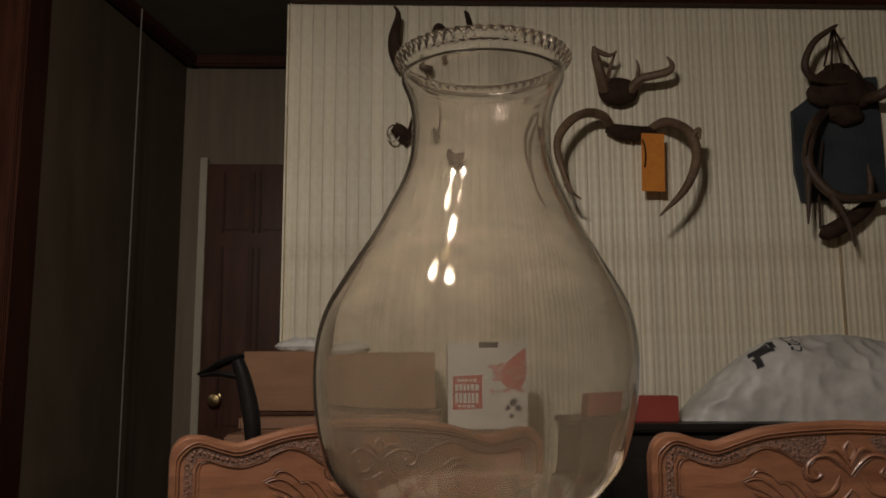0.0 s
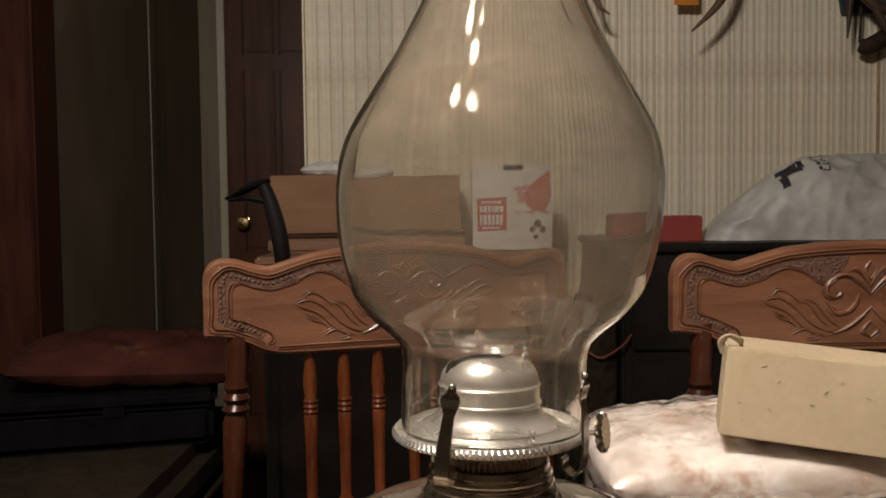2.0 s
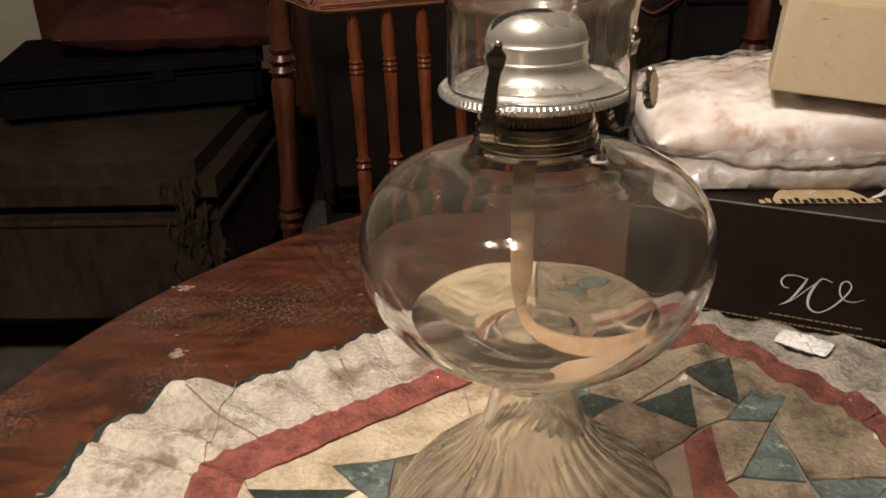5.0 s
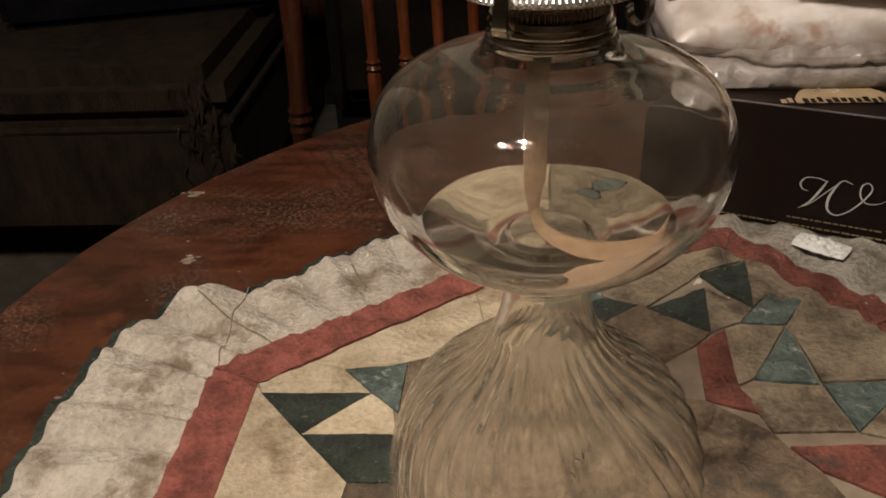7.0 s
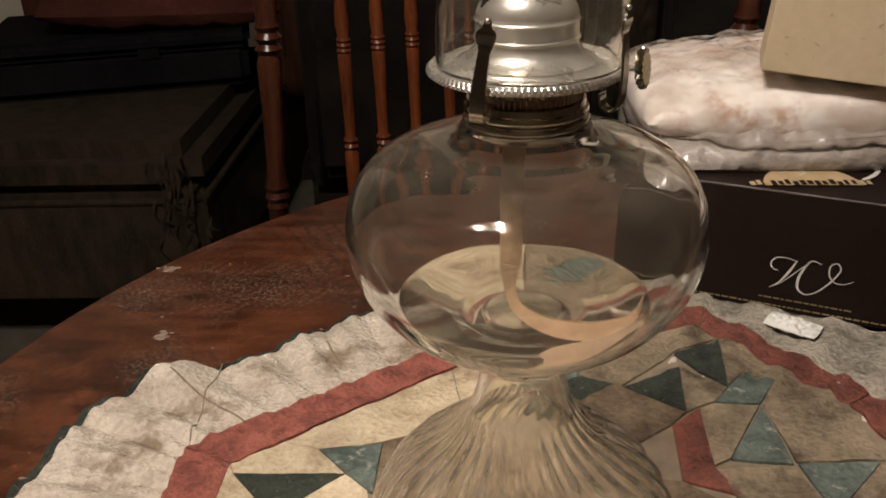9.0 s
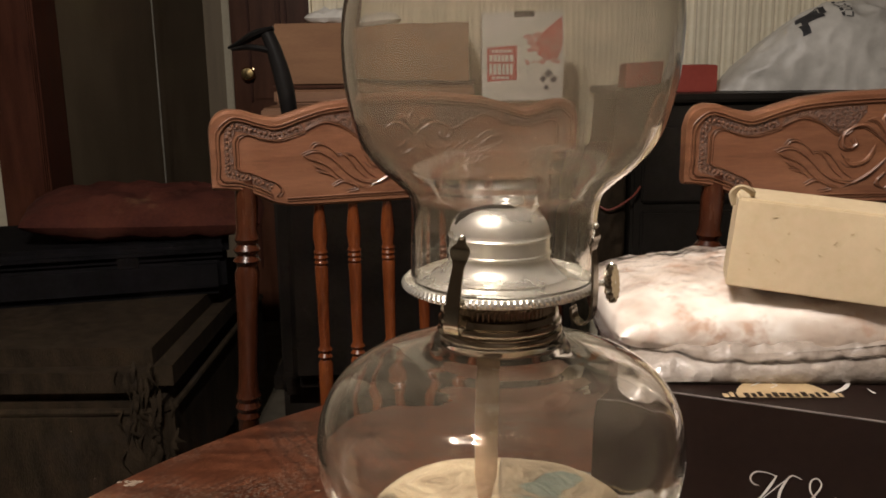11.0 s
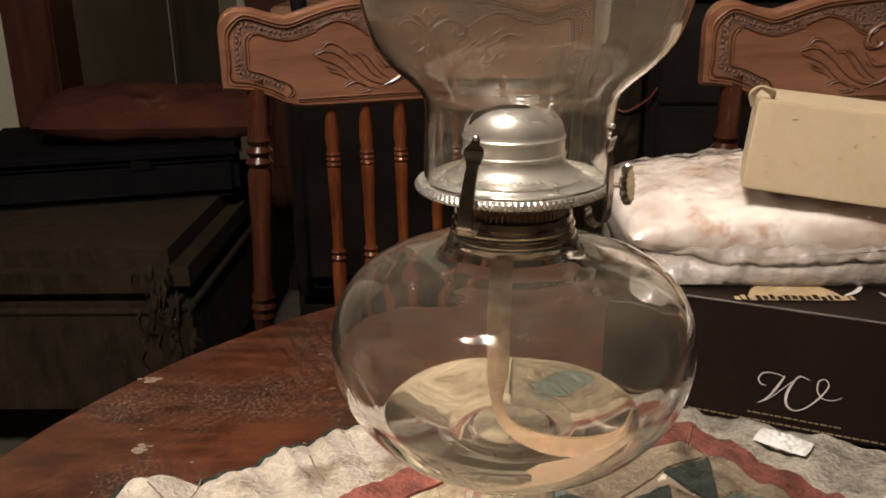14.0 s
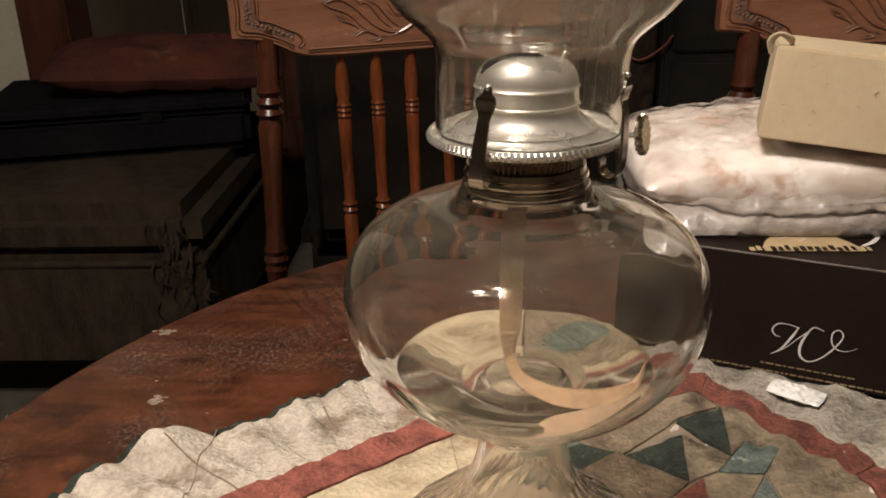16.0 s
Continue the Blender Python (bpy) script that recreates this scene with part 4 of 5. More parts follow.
# seams and creases in the border; crease shade is drawn as thin dark tubes
for line in ([(-0.189, 0.540), (-0.1895, 0.512), (-0.190, 0.498), (-0.189, 0.470), (-0.188, 0.449)], [(-0.219, 0.519), (-0.203, 0.507), (-0.188, 0.495), (-0.166, 0.478), (-0.149, 0.465)], [(-0.117, 0.574), (-0.109, 0.556), (-0.101, 0.542)]):
    dense = spline([(x, y, 0) for x, y in line], 8)
    part("seam", tube(bmesh.new(), [(q[0], q[1], cloth_height(q[0], q[1]) + 0.0014) for q in dense], 0.0007, 5, smooth_line=False), STITCH, topper, "dark line of seam and crease shade in the border", True)

# ---- the oil lamp
LX, LY, LZ = 0.0205, 0.355, TABLE_Z + 0.0078
lamp = thing("oil_lamp", (LX, LY, LZ), "unlit clear glass oil lamp with a smoke-stained chimney", "oil lamp")


def shell(outer, thick, floor_z=None, segments=96, shape=None, lean=(0, 0), top_open=True):
    """A glass vessel: an outer profile and an inner one, joined at the lip."""
    line = [tuple(q) for q in spline(outer, 5)]
    inner = []
    for k, (r, z) in enumerate(line):
        a, b = line[max(k - 1, 0)], line[min(k + 1, len(line) - 1)]
        dr, dz = b[0] - a[0], b[1] - a[1]
        n = math.hypot(dr, dz) or 1
        inner.append((max(r - thick * dz / n, 0.0008), z + thick * dr / n))
    return line, inner


# foot: a ribbed, twisted bell
foot = [(0.081, 0.0), (0.0825, 0.004), (0.0815, 0.016), (0.0785, 0.030), (0.0725, 0.047), (0.063, 0.061), (0.050, 0.073), (0.0385, 0.083), (0.0300, 0.0925), (0.0248, 0.102), (0.0218, 0.112), (0.0204, 0.120), (0.0200, 0.1265), (0.0206, 0.131), (0.0222, 0.1355)]
line, inner = shell(foot, 0.0035)
inner = [(r, max(z, 0.0006)) for r, z in inner if z < 0.126]


def ribs(a, r, z):
    k = max(0.0, min(1.0, (0.098 - z) / 0.02)) * min(1.0, z / 0.006)
    return r + 0.0021 * k * math.cos(30 * a + 14 * z / 0.1), z


foot_ob = part("foot", lathe(bmesh.new(), line + [(0.001, 0.1357), (0.001, 0.1275), (0.011, 0.1268)] + inner[::-1], (LX, LY, LZ), 240, close=True, shape=ribs), RIBBED_GLASS, lamp, "hazy ribbed glass bell foot", True)

# font: the squat oil vessel
font = [(0.0225, 0.1360), (0.0290, 0.1392), (0.0390, 0.1435), (0.0510, 0.1505), (0.0640, 0.1613), (0.0745, 0.1768), (0.0785, 0.1950), (0.0760, 0.2110), (0.0685, 0.2235), (0.0565, 0.2315), (0.0420, 0.2352), (0.0325, 0.2368), (0.0290, 0.2382), (0.0281, 0.2402), (0.0278, 0.2420), (0.0268, 0.2434), (0.0250, 0.2439), (0.0225, 0.2440)]
line, inner = shell(font, 0.0030)
inner = [(max(r, 0.001), z) for r, z in inner]
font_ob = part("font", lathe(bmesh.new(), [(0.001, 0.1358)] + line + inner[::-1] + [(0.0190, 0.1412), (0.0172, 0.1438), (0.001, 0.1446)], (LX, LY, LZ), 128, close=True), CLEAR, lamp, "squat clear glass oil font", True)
LEVEL = 0.1600
oil_line = [(r - 0.0005 if r > 0.004 else 0.0005, z + 0.0004) for r, z in inner if z < LEVEL - 0.001]
edge_r = oil_line[-1][0] + 0.0012
part("oil", lathe(bmesh.new(), [(0.0005, 0.1450), (0.0174, 0.1442), (0.0196, 0.1416)] + [q for q in oil_line if q[1] > 0.1418 and q[0] > 0.0200] + [(edge_r, LEVEL), (0.0005, LEVEL)], (LX, LY, LZ), 96), OIL, font_ob, "clear yellowish lamp oil", True)
# wick: a flat woven ribbon that hangs into the oil and curls along the bottom
path = [(-0.004, 0.0, 0.255), (-0.005, 0.0, 0.225), (-0.006, -0.002, 0.190), (-0.006, -0.006, 0.166), (0.001, -0.014, 0.1545), (0.014, -0.022, 0.1505), (0.032, -0.026, 0.1525), (0.046, -0.022, 0.157), (0.053, -0.010, 0.161)]
bm = bmesh.new()
last = None
for q in spline(path, 8):
    t = min(1.0, max(0.0, (0.180 - q[2]) / 0.025))
    wide = Vector((0.0050 * (1 - t), 0.004 * t, 0.0040 * t))
    c = Vector((LX + q[0], LY + q[1], LZ + q[2]))
    ring = [bm.verts.new(c + s * wide + Vector((0, d, 0))) for s, d in ((-1, -0.0008), (1, -0.0008), (1, 0.0008), (-1, 0.0008))]
    if last:
        for k in range(4):
            bm.faces.new((last[k], last[(k + 1) % 4], ring[(k + 1) % 4], ring[k]))
    else:
        bm.faces.new(ring)
    last = ring
bm.faces.new(last)
part("wick", bm, WICK, lamp, "flat tan cotton wick curled in the oil")
# a tide line of fine droplets and grit on the font's inner wall, over the oil
bm = bmesh.new()
for k in range(80):
    a, z = random.uniform(0.85, 2.05), random.gauss(0.1690, 0.0009)
    r = float(np.interp(z, [0.1613, 0.1768, 0.1950], [0.0606, 0.0713, 0.0755])) - 0.0006
    ball(bm, (LX + r * math.cos(a), LY + r * math.sin(a), LZ + z + 0.0012 * math.sin(5 * a)), random.choice((0.00014, 0.0002, 0.0003)), (1.3, 1.0, 0.8), 7, 5)
drops = part("droplets", bm, QUILT_WHITE, font_ob, "tide line of fine droplets inside the glass", True)
tagged(drops, kind="stuff")
# metal collar and burner
DROP = -0.0068
collar = [(0.0215, 0.2440), (0.0256, 0.2441), (0.0262, 0.2448), (0.0263, 0.2464), (0.0258, 0.2474), (0.0249, 0.2480), (0.0256, 0.2488), (0.0258, 0.2500), (0.0256, 0.2512), (0.0246, 0.2520), (0.0245, 0.2545), (0.0215, 0.2552)]
part("collar", lathe(bmesh.new(), collar, (LX, LY, LZ), 64), NICKEL_DARK, lamp, "dull screw collar", True)
part("burner_neck", lathe(bmesh.new(), [(0.020, 0.2615), (0.0228, 0.262), (0.0232, 0.2655), (0.0215, 0.2665), (0.0215, 0.2705), (0.030, 0.2725), (0.030, 0.2735), (0.018, 0.2740)], (LX, LY, LZ + DROP), 512, shape=lambda a, r, z: (r + (0.0008 * math.cos(64 * a + 1500 * z) if 0.2618 < z < 0.266 else 0), z)), NICKEL_DARK, lamp, "knurled dark burner neck", True)
part("gallery", lathe(bmesh.new(), [(0.029, 0.2692), (0.0380, 0.2712), (0.0394, 0.2718), (0.0403, 0.2726), (0.0404, 0.2734), (0.0402, 0.2742), (0.0394, 0.2752), (0.0386, 0.2752), (0.0378, 0.2728), (0.0360, 0.2724), (0.0315, 0.2744), (0.0290, 0.2757), (0.0284, 0.2765), (0.0284, 0.2770), (0.0274, 0.2774), (0.0248, 0.2788), (0.0226, 0.2806), (0.0212, 0.2828), (0.0208, 0.2845), (0.0208, 0.2852), (0.0214, 0.2856), (0.0214, 0.2864), (0.0207, 0.2868), (0.0206, 0.2905), (0.0196, 0.2905), (0.0196, 0.2830), (0.0240, 0.2765), (0.029, 0.2720)], (LX, LY, LZ + DROP), 936, close=True, shape=lambda a, r, z: (r + (0.00042 * math.cos(104 * a + 2600 * z) if r > 0.0392 and z < 0.2745 else 0), z)), NICKEL, lamp, "nickel gallery plate with a rope-edged rim", True)
# dome with a wick slot
bm = bmesh.new()
dome = [(0.0206, 0.2890), (0.0206, 0.2922), (0.0211, 0.2926), (0.0212, 0.2931), (0.0207, 0.2935)] + [(0.0205 * math.cos(a) ** 0.9, 0.2935 + 0.0146 * math.sin(a)) for a in np.linspace(0.06, 1.5, 16)]
lathe(bm, dome, (LX, LY, LZ + DROP), 64)
part("burner_cap", bm, NICKEL, lamp, "domed nickel burner cap", True)
part("wick_slot", tube(bmesh.new(), [(LX + x, LY - 0.007, LZ + DROP + 0.2936 + 0.0146 * math.sqrt(1 - (x * x + 0.000049) / 0.000413)) for x in np.linspace(-0.0178, 0.006, 10)], [0.0008] + 8 * [0.0021] + [0.0006], 8, 0.9), BLACK_METAL, lamp, "dark wick slot across the cap", True)
part("cap_ring", tube(bmesh.new(), [(LX + 0.004 + 0.0058 * math.cos(a), LY + 0.002 + 0.0058 * math.sin(a), LZ + DROP + 0.3088) for a in np.linspace(0, 2 * math.pi, 17)], 0.0006, 6, smooth_line=False), NICKEL, lamp, smooth=True)
bm = tube(bmesh.new(), [(LX + 0.013, LY - 0.004, LZ + DROP + 0.3025), (LX + 0.0145, LY - 0.004, LZ + DROP + 0.3075)], 0.0011, 8)
ball(bm, (LX + 0.0145, LY - 0.004, LZ + DROP + 0.3080), 0.0015)
part("cap_pin", bm, NICKEL, lamp, smooth=True)
# spring prongs that grip the chimney
PRONG_Z, PRONG_W = (0.260, 0.276, 0.288, 0.2915, 0.2935, 0.2955, 0.2968, 0.2985, 0.3000), (0.0031, 0.0028, 0.0023, 0.0035, 0.0041, 0.0036, 0.0018, 0.0014, 0.0008)
for deg in (-117, -30, 98):
    a = radians(deg)
    c, s = math.cos(a), math.sin(a)
    path = [(0.0335, 0.2668), (0.0345, 0.2625), (0.0385, 0.2605), (0.0414, 0.2640), (0.0420, 0.2720), (0.0412, 0.2850), (0.0402, 0.2900), (0.0410, 0.2950), (0.0402, 0.2985), (0.0404, 0.3000)]
    bm = bmesh.new()
    last = None
    for q in spline(path, 6):
        w = float(np.interp(q[1], PRONG_Z, PRONG_W))
        ctr = Vector((LX + c * q[0], LY + s * q[0], LZ + DROP + q[1]))
        side, out = Vector((-s, c, 0)) * w, Vector((c, s, 0)) * 0.0005
        ctr += Vector((-s, c, 0)) * 0.13 * (q[1] - 0.278)
        ring = [bm.verts.new(ctr + i * side + j * out) for i, j in ((-1, -1), (1, -1), (1, 1), (-1, 1))]
        if last:
            for k in range(4):
                bm.faces.new((last[k], last[(k + 1) % 4], ring[(k + 1) % 4], ring[k]))
        else:
            bm.faces.new(ring)
        last = ring
    bm.faces.new(last)
    # bright steel in the darker metal, which paints in the dark room's reflection
    prong = part("prong", bm, NICKEL_DARK, lamp, "leaf-headed steel spring prong, dark reflection in its colour", True)
    part("prong_tip", ball(bmesh.new(), (LX + c * 0.0406 - s * 0.0028, LY + s * 0.0406 + c * 0.0028, LZ + DROP + 0.2992), 0.0012, (1, 1, 1), 10, 7), NICKEL, prong, "bright rolled prong tip", True)
# wick wheel on its shaft
bm = lathe(bmesh.new(), [(0.0007, -0.0016), (0.0068, -0.0016), (0.0076, -0.0007), (0.0076, 0.0007), (0.0068, 0.0016), (0.0007, 0.0016)], segments=80, shape=lambda a, r, z: (r * (1 + (0.12 * math.cos(15 * a) if r > 0.005 else 0)), z))
bmesh.ops.transform(bm, matrix=pose(LX + 0.0460, LY - 0.004, LZ + DROP + 0.2725, 0, 84, -24), verts=bm.verts)
wheel = part("wick_wheel", bm, NICKEL_DARK, lamp, "small toothed wick wheel", True)
part("shaft", tube(bmesh.new(), [(LX + 0.036, LY - 0.003, LZ + DROP + 0.2722), (LX + 0.0475, LY - 0.004, LZ + DROP + 0.2726)], 0.0012), NICKEL, wheel, smooth=True)
# chimney, leaning a little in its gallery
chim = [(0.0372, 0.2680), (0.0380, 0.2705), (0.0381, 0.2850), (0.0380, 0.2950), (0.0394, 0.3030), (0.0445, 0.3085), (0.0520, 0.3150), (0.0588, 0.3240), (0.0628, 0.3355), (0.0654, 0.3490), (0.0663, 0.3640), (0.0655, 0.3765), (0.0629, 0.3870), (0.0588, 0.3955), (0.0512, 0.4085), (0.0442, 0.4200), (0.0386, 0.4310), (0.0335, 0.4420), (0.0305, 0.4520), (0.0297, 0.4620), (0.0300, 0.4700), (0.0312, 0.4765), (0.0330, 0.4815), (0.0346, 0.4850), (0.0352, 0.4876), (0.0348, 0.4898), (0.0350, 0.4916), (0.0365, 0.4932), (0.0374, 0.4950), (0.0372, 0.4968), (0.0362, 0.4976)]
line, inner = shell(chim, 0.0016)


def crimp(a, r, z):
    """A row of small round beads round the lip."""
    k = math.exp(-((z - 0.4952) / 0.0019) ** 2)
    return r + 0.0011 * k * math.cos(52 * a), z + 0.0007 * k * math.cos(52 * a)


chimney = part("chimney", lathe(bmesh.new(), line + inner[::-1], (LX + 0.0012 - 0.034 * 0.2680, LY, LZ), 364, close=True, shape=crimp, lean=(0.034, 0.0)), CHIMNEY_GLASS, lamp, "smoke-stained bulbous glass chimney with a crimped bead rim", True)
soot_line = [(r - 0.0007, z) for r, z in inner if 0.290 < z < 0.4880]
bm = bmesh.new()
lathe(bm, soot_line, (LX + 0.0012 - 0.034 * 0.2680, LY, LZ), 128, lean=(0.034, 0.0))
bmesh.ops.delete(bm, geom=[f for f in bm.faces if len(f.verts) > 4], context="FACES")
part("soot", bm, SOOT, chimney, "brownish film of smoke inside the glass", True)
for glass_part in (chimney, font_ob, foot_ob, *font_ob.children):
    glass_part.visible_shadow = False

# ---- beside the lamp: dark carton, wrapped bundle, tan box, scrap of paper
TURN = -24.0
carton_m = pose(0.118, 0.664, CLOTH_Z + 0.005, 0, 0, TURN)  # front left lower corner; x along the front, y away
W, D, H = 0.375, 0.27, 0.1005
carton = thing("dark_carton", carton_m.translation, "dark brown carton with a silver monogram on the quilt", "box")


def set_in(bm, m):
    bmesh.ops.transform(bm, matrix=m, verts=bm.verts)
    return bm


part("body", set_in(boxed(W / 2, D / 2, H / 2 - 0.009, W - 0.003, D - 0.003, H - 0.018, 0.001), carton_m), BOX_DARK, carton)
part("lid", set_in(boxed(W / 2, D / 2, H / 2 + 0.0005, W, D, H - 0.001, 0.0012), carton_m), BOX_DARK, carton, "dark lid with worn pale edges")
part("worn_edge", set_in(boxed(W / 2, 0.0002, H - 0.0001, W - 0.002, 0.0014, 0.0014, 0.0004), carton_m), BOX_EDGE, carton, "pale worn front edge")


def strokes(name, lines, material, parent, m, label=""):
    """Pen strokes on a face: lines of (x, y, half width), laid flat in the plane of m."""
    bm = bmesh.new()
    for line in lines:
        pts = spline(line, 8)
        last = None
        for k, q in enumerate(pts):
            a, b = pts[max(k - 1, 0)], pts[min(k + 1, len(pts) - 1)]
            d = (b - a)[:2]
            d = d / (np.hypot(*d) or 1)
            nrm = np.array((-d[1], d[0])) * q[2]
            pair = [bm.verts.new(m @ Vector((q[0] + nrm[0], q[1] + nrm[1], 0.0))), bm.verts.new(m @ Vector((q[0] - nrm[0], q[1] - nrm[1], 0.0)))]
            if last:
                bm.faces.new((last[0], last[1], pair[1], pair[0]))
            last = pair
    return part(name, bm, material, parent, label)


front = carton_m @ pose(0, -0.0012, 0, 90)          # x along the front, y up it
top = carton_m @ pose(0, 0, H + 0.0012)
MX, MY = 0.124, 0.018
mono = [
    [(0.000, 0.021, 0.0003), (-0.0045, 0.022, 0.0006), (-0.007, 0.027, 0.0008), (-0.003, 0.033, 0.0007), (0.006, 0.034, 0.0005), (0.014, 0.032, 0.0005)],
    [(0.014, 0.033, 0.0006), (0.009, 0.022, 0.0013), (0.002, 0.010, 0.0008), (-0.006, 0.003, 0.0003)],
    [(-0.006, 0.003, 0.0003), (0.004, 0.010, 0.0004), (0.016, 0.024, 0.0005), (0.026, 0.035, 0.0005)],
    [(0.034, 0.033, 0.0004), (0.026, 0.035, 0.0007), (0.021, 0.028, 0.0011), (0.017, 0.016, 0.0014), (0.018, 0.006, 0.0011), (0.025, 0.002, 0.0007), (0.034, 0.007, 0.0007), (0.043, 0.018, 0.0009), (0.049, 0.030, 0.0007), (0.046, 0.036, 0.0006), (0.041, 0.033, 0.0007), (0.041, 0.024, 0.0008), (0.046, 0.018, 0.0006), (0.054, 0.018, 0.0004), (0.061, 0.022, 0.0002)],
]
strokes("monogram", [[(MX + 0.88 * x, MY + 0.88 * y, 0.72 * w) for x, y, w in l] for l in mono], SILVER_PRINT, carton, front, "silver script monogram")


def bars(bm, x0, x1, y, h, m, gap=0.0012, low=0.002, high=0.006):
    """A line of unreadable small print, as plain bars."""
    x = x0
    while x < x1:
        w = random.uniform(low, high)
        set_of = [m @ Vector(p) for p in ((x, y, 0), (x + w, y, 0), (x + w, y + h, 0), (x, y + h, 0))]
        bm.faces.new([bm.verts.new(p) for p in set_of])
        x += w + gap
    return bm


part("small_print", bars(bmesh.new(), MX - 0.012, MX + 0.055, 0.0115, 0.0013, front), GOLD_PRINT, carton, "line of tiny tan print")
part("small_print", bars(bmesh.new(), 0.02, W - 0.02, 0.0050, 0.0014, front), GOLD_PRINT, carton, "line of tiny tan print")
# the emblem printed on the lid: a pale dome, a flourish and a word, upside down to the room
EX, EY = 0.0, 0.0
mark = carton_m @ pose(0.140, 0.0165, H + 0.0012, 0, 0, 22)
bm = bmesh.new()
arch = [(EX + 0.036 * math.cos(a), EY + 0.003 + 0.040 * math.sin(a)) for a in np.linspace(0, math.pi, 20)]
bm.faces.new([bm.verts.new(mark @ Vector((x, y, 0))) for x, y in arch])
part("emblem", bm, TAN_PRINT, carton, "pale tan arched emblem")
top2 = mark @ pose(0, 0, 0.0005)
for k in range(17):
    x = -0.047 + 0.0054 * k
    part("word_bar", bars(bmesh.new(), x, x + 0.0005, 0.0022 + 0.0010 * (k % 3), 0.0075 + 0.0018 * (k % 2), top2, 0.004, 0.0030, 0.0042), BOX_DARK if abs(x + 0.0015) < 0.033 else TAN_PRINT, carton)
for line in ([(EX + 0.038, EY + 0.012, 0.0014), (EX + 0.050, EY + 0.022, 0.002), (EX + 0.062, EY + 0.040, 0.0008)], [(EX + 0.068, EY + 0.01, 0.0014), (EX + 0.066, EY + 0.020, 0.0005)], [(EX - 0.02, EY + 0.026, 0.0005), (EX - 0.008, EY + 0.034, 0.0008), (EX + 0.0, EY + 0.028, 0.0005), (EX - 0.006, EY + 0.022, 0.0006)]):
    strokes("flourish", [line], SILVER_PRINT, carton, top2)

BUN_Z = carton_m.translation.z + H
bundle_m = pose(0.343, 0.764, BUN_Z + 0.034, 1, -1.5, -4)
bundle = thing("wrapped_bundle", bundle_m.translation - Vector((0, 0, 0.034)), "cream cloth in a clear plastic bag on the carton", "bag")
part("cloth", puff(bmesh.new(), bundle_m @ pose(0, 0.006, 0.004), 0.42, 0.215, 0.064, 150, 90, 2.0, 0.0042, 0.33, 16), BUNDLE, bundle, "cream and pinkish folded cloth", True)
# this fold's under-shade comes from its darker colour
part("lower_fold", puff(bmesh.new(), bundle_m @ pose(0.012, -0.090, -0.016, 20, 0, 1.5), 0.41, 0.056, 0.032, 140, 30, 9.0, 0.005, 0.5, 26), BUNDLE_FOLD_SHADED, bundle, "rolled lower fold of the cloth, shade in its colour", True)
part("plastic_bag", puff(bmesh.new(), bundle_m @ pose(0, -0.002, 0.0045), 0.435, 0.232, 0.068, 120, 70, 5.0, 0.0065, 0.31, 20), PLASTIC, bundle, "crumpled clear plastic wrap", True).visible_shadow = False
part("plastic_edge", tube(bmesh.new(), [bundle_m @ Vector(p) for p in ((-0.20, -0.085, 0.0), (-0.13, -0.112, -0.008), (-0.05, -0.116, -0.006), (0.03, -0.113, -0.001), (0.10, -0.114, 0.004), (0.19, -0.10, 0.006))], [0.001, 0.0022, 0.0018, 0.0024, 0.002, 0.001], 6, 2.2), PLASTIC, bundle, "gathered plastic seam", True)

tan_m = pose(0.2195, 0.682, 0.9185, 0, 5.6, -15)
tan_box = thing("tan_box", tan_m.translation, "small worn tan cardboard box resting on the wrapped bundle", "box")
part("body", set_in(boxed(0.0675, 0.028, 0.0355, 0.135, 0.056, 0.071, 0.0012), tan_m), CARD_TAN, tan_box)
part("flap", set_in(boxed(0.0675, 0.029, 0.0716, 0.133, 0.053, 0.0012, 0.0004, (1.5, 0, 0)), tan_m), CARD_TAN, tan_box, "slightly lifted top flap")
for k in range(12):
    sx, sz = random.uniform(0.012, 0.12), random.uniform(0.008, 0.06)
    part("scuff", set_in(boxed(sx, -0.0004, sz, random.uniform(0.001, 0.004), 0.0006, random.uniform(0.0004, 0.0010), 0, (0, random.uniform(-50, 50), 0)), tan_m), CARD_SCUFF, tan_box)
part("torn_corner", set_in(tube(bmesh.new(), [(-0.003, 0.008, 0.064), (-0.005, 0.004, 0.074), (0.000, 0.0, 0.080), (0.008, 0.003, 0.077), (0.011, 0.010, 0.071)], [0.0018, 0.003, 0.0024, 0.003, 0.001], 7, 0.5), tan_m), CARD_TAN, tan_box, "crumpled torn card corner", True)

scrap = part("paper_scrap", puff(bmesh.new(), pose(0.236, 0.581, CLOTH_Z + 0.0115, 4, 0, -38), 0.040, 0.021, 0.0026, 26, 18, 3.0, 0.0040, 0.6, 95), WHITE_CARD, smooth=True)
tagged(scrap, "small torn scrap of white paper on the quilt", "paper")

# dried specks on the tabletop
bm = bmesh.new()
for k in range(90):
    a, r = random.uniform(1.7, 3.4), random.uniform(0.30, 0.60)
    sz = random.uniform(0.0004, 0.0014)
    ball(bm, (TABLE_C[0] + r * math.cos(a), TABLE_C[1] + r * math.sin(a), TABLE_Z - 0.001), sz, (random.uniform(0.8, 2.2), 1, 0.25), 6, 4)
for x, y in ((-0.288, 0.715), (-0.255, 0.60), (-0.27, 0.47)):
    for k in range(14):
        ball(bm, (x + random.gauss(0, 0.005), y + random.gauss(0, 0.004), TABLE_Z - 0.001), random.uniform(0.0008, 0.003), (1.5, 1, 0.12), 6, 4)
tagged(part("dried_specks", bm, TABLE_SPECK), "dried food specks on the worn tabletop", "crumbs", kind="stuff")
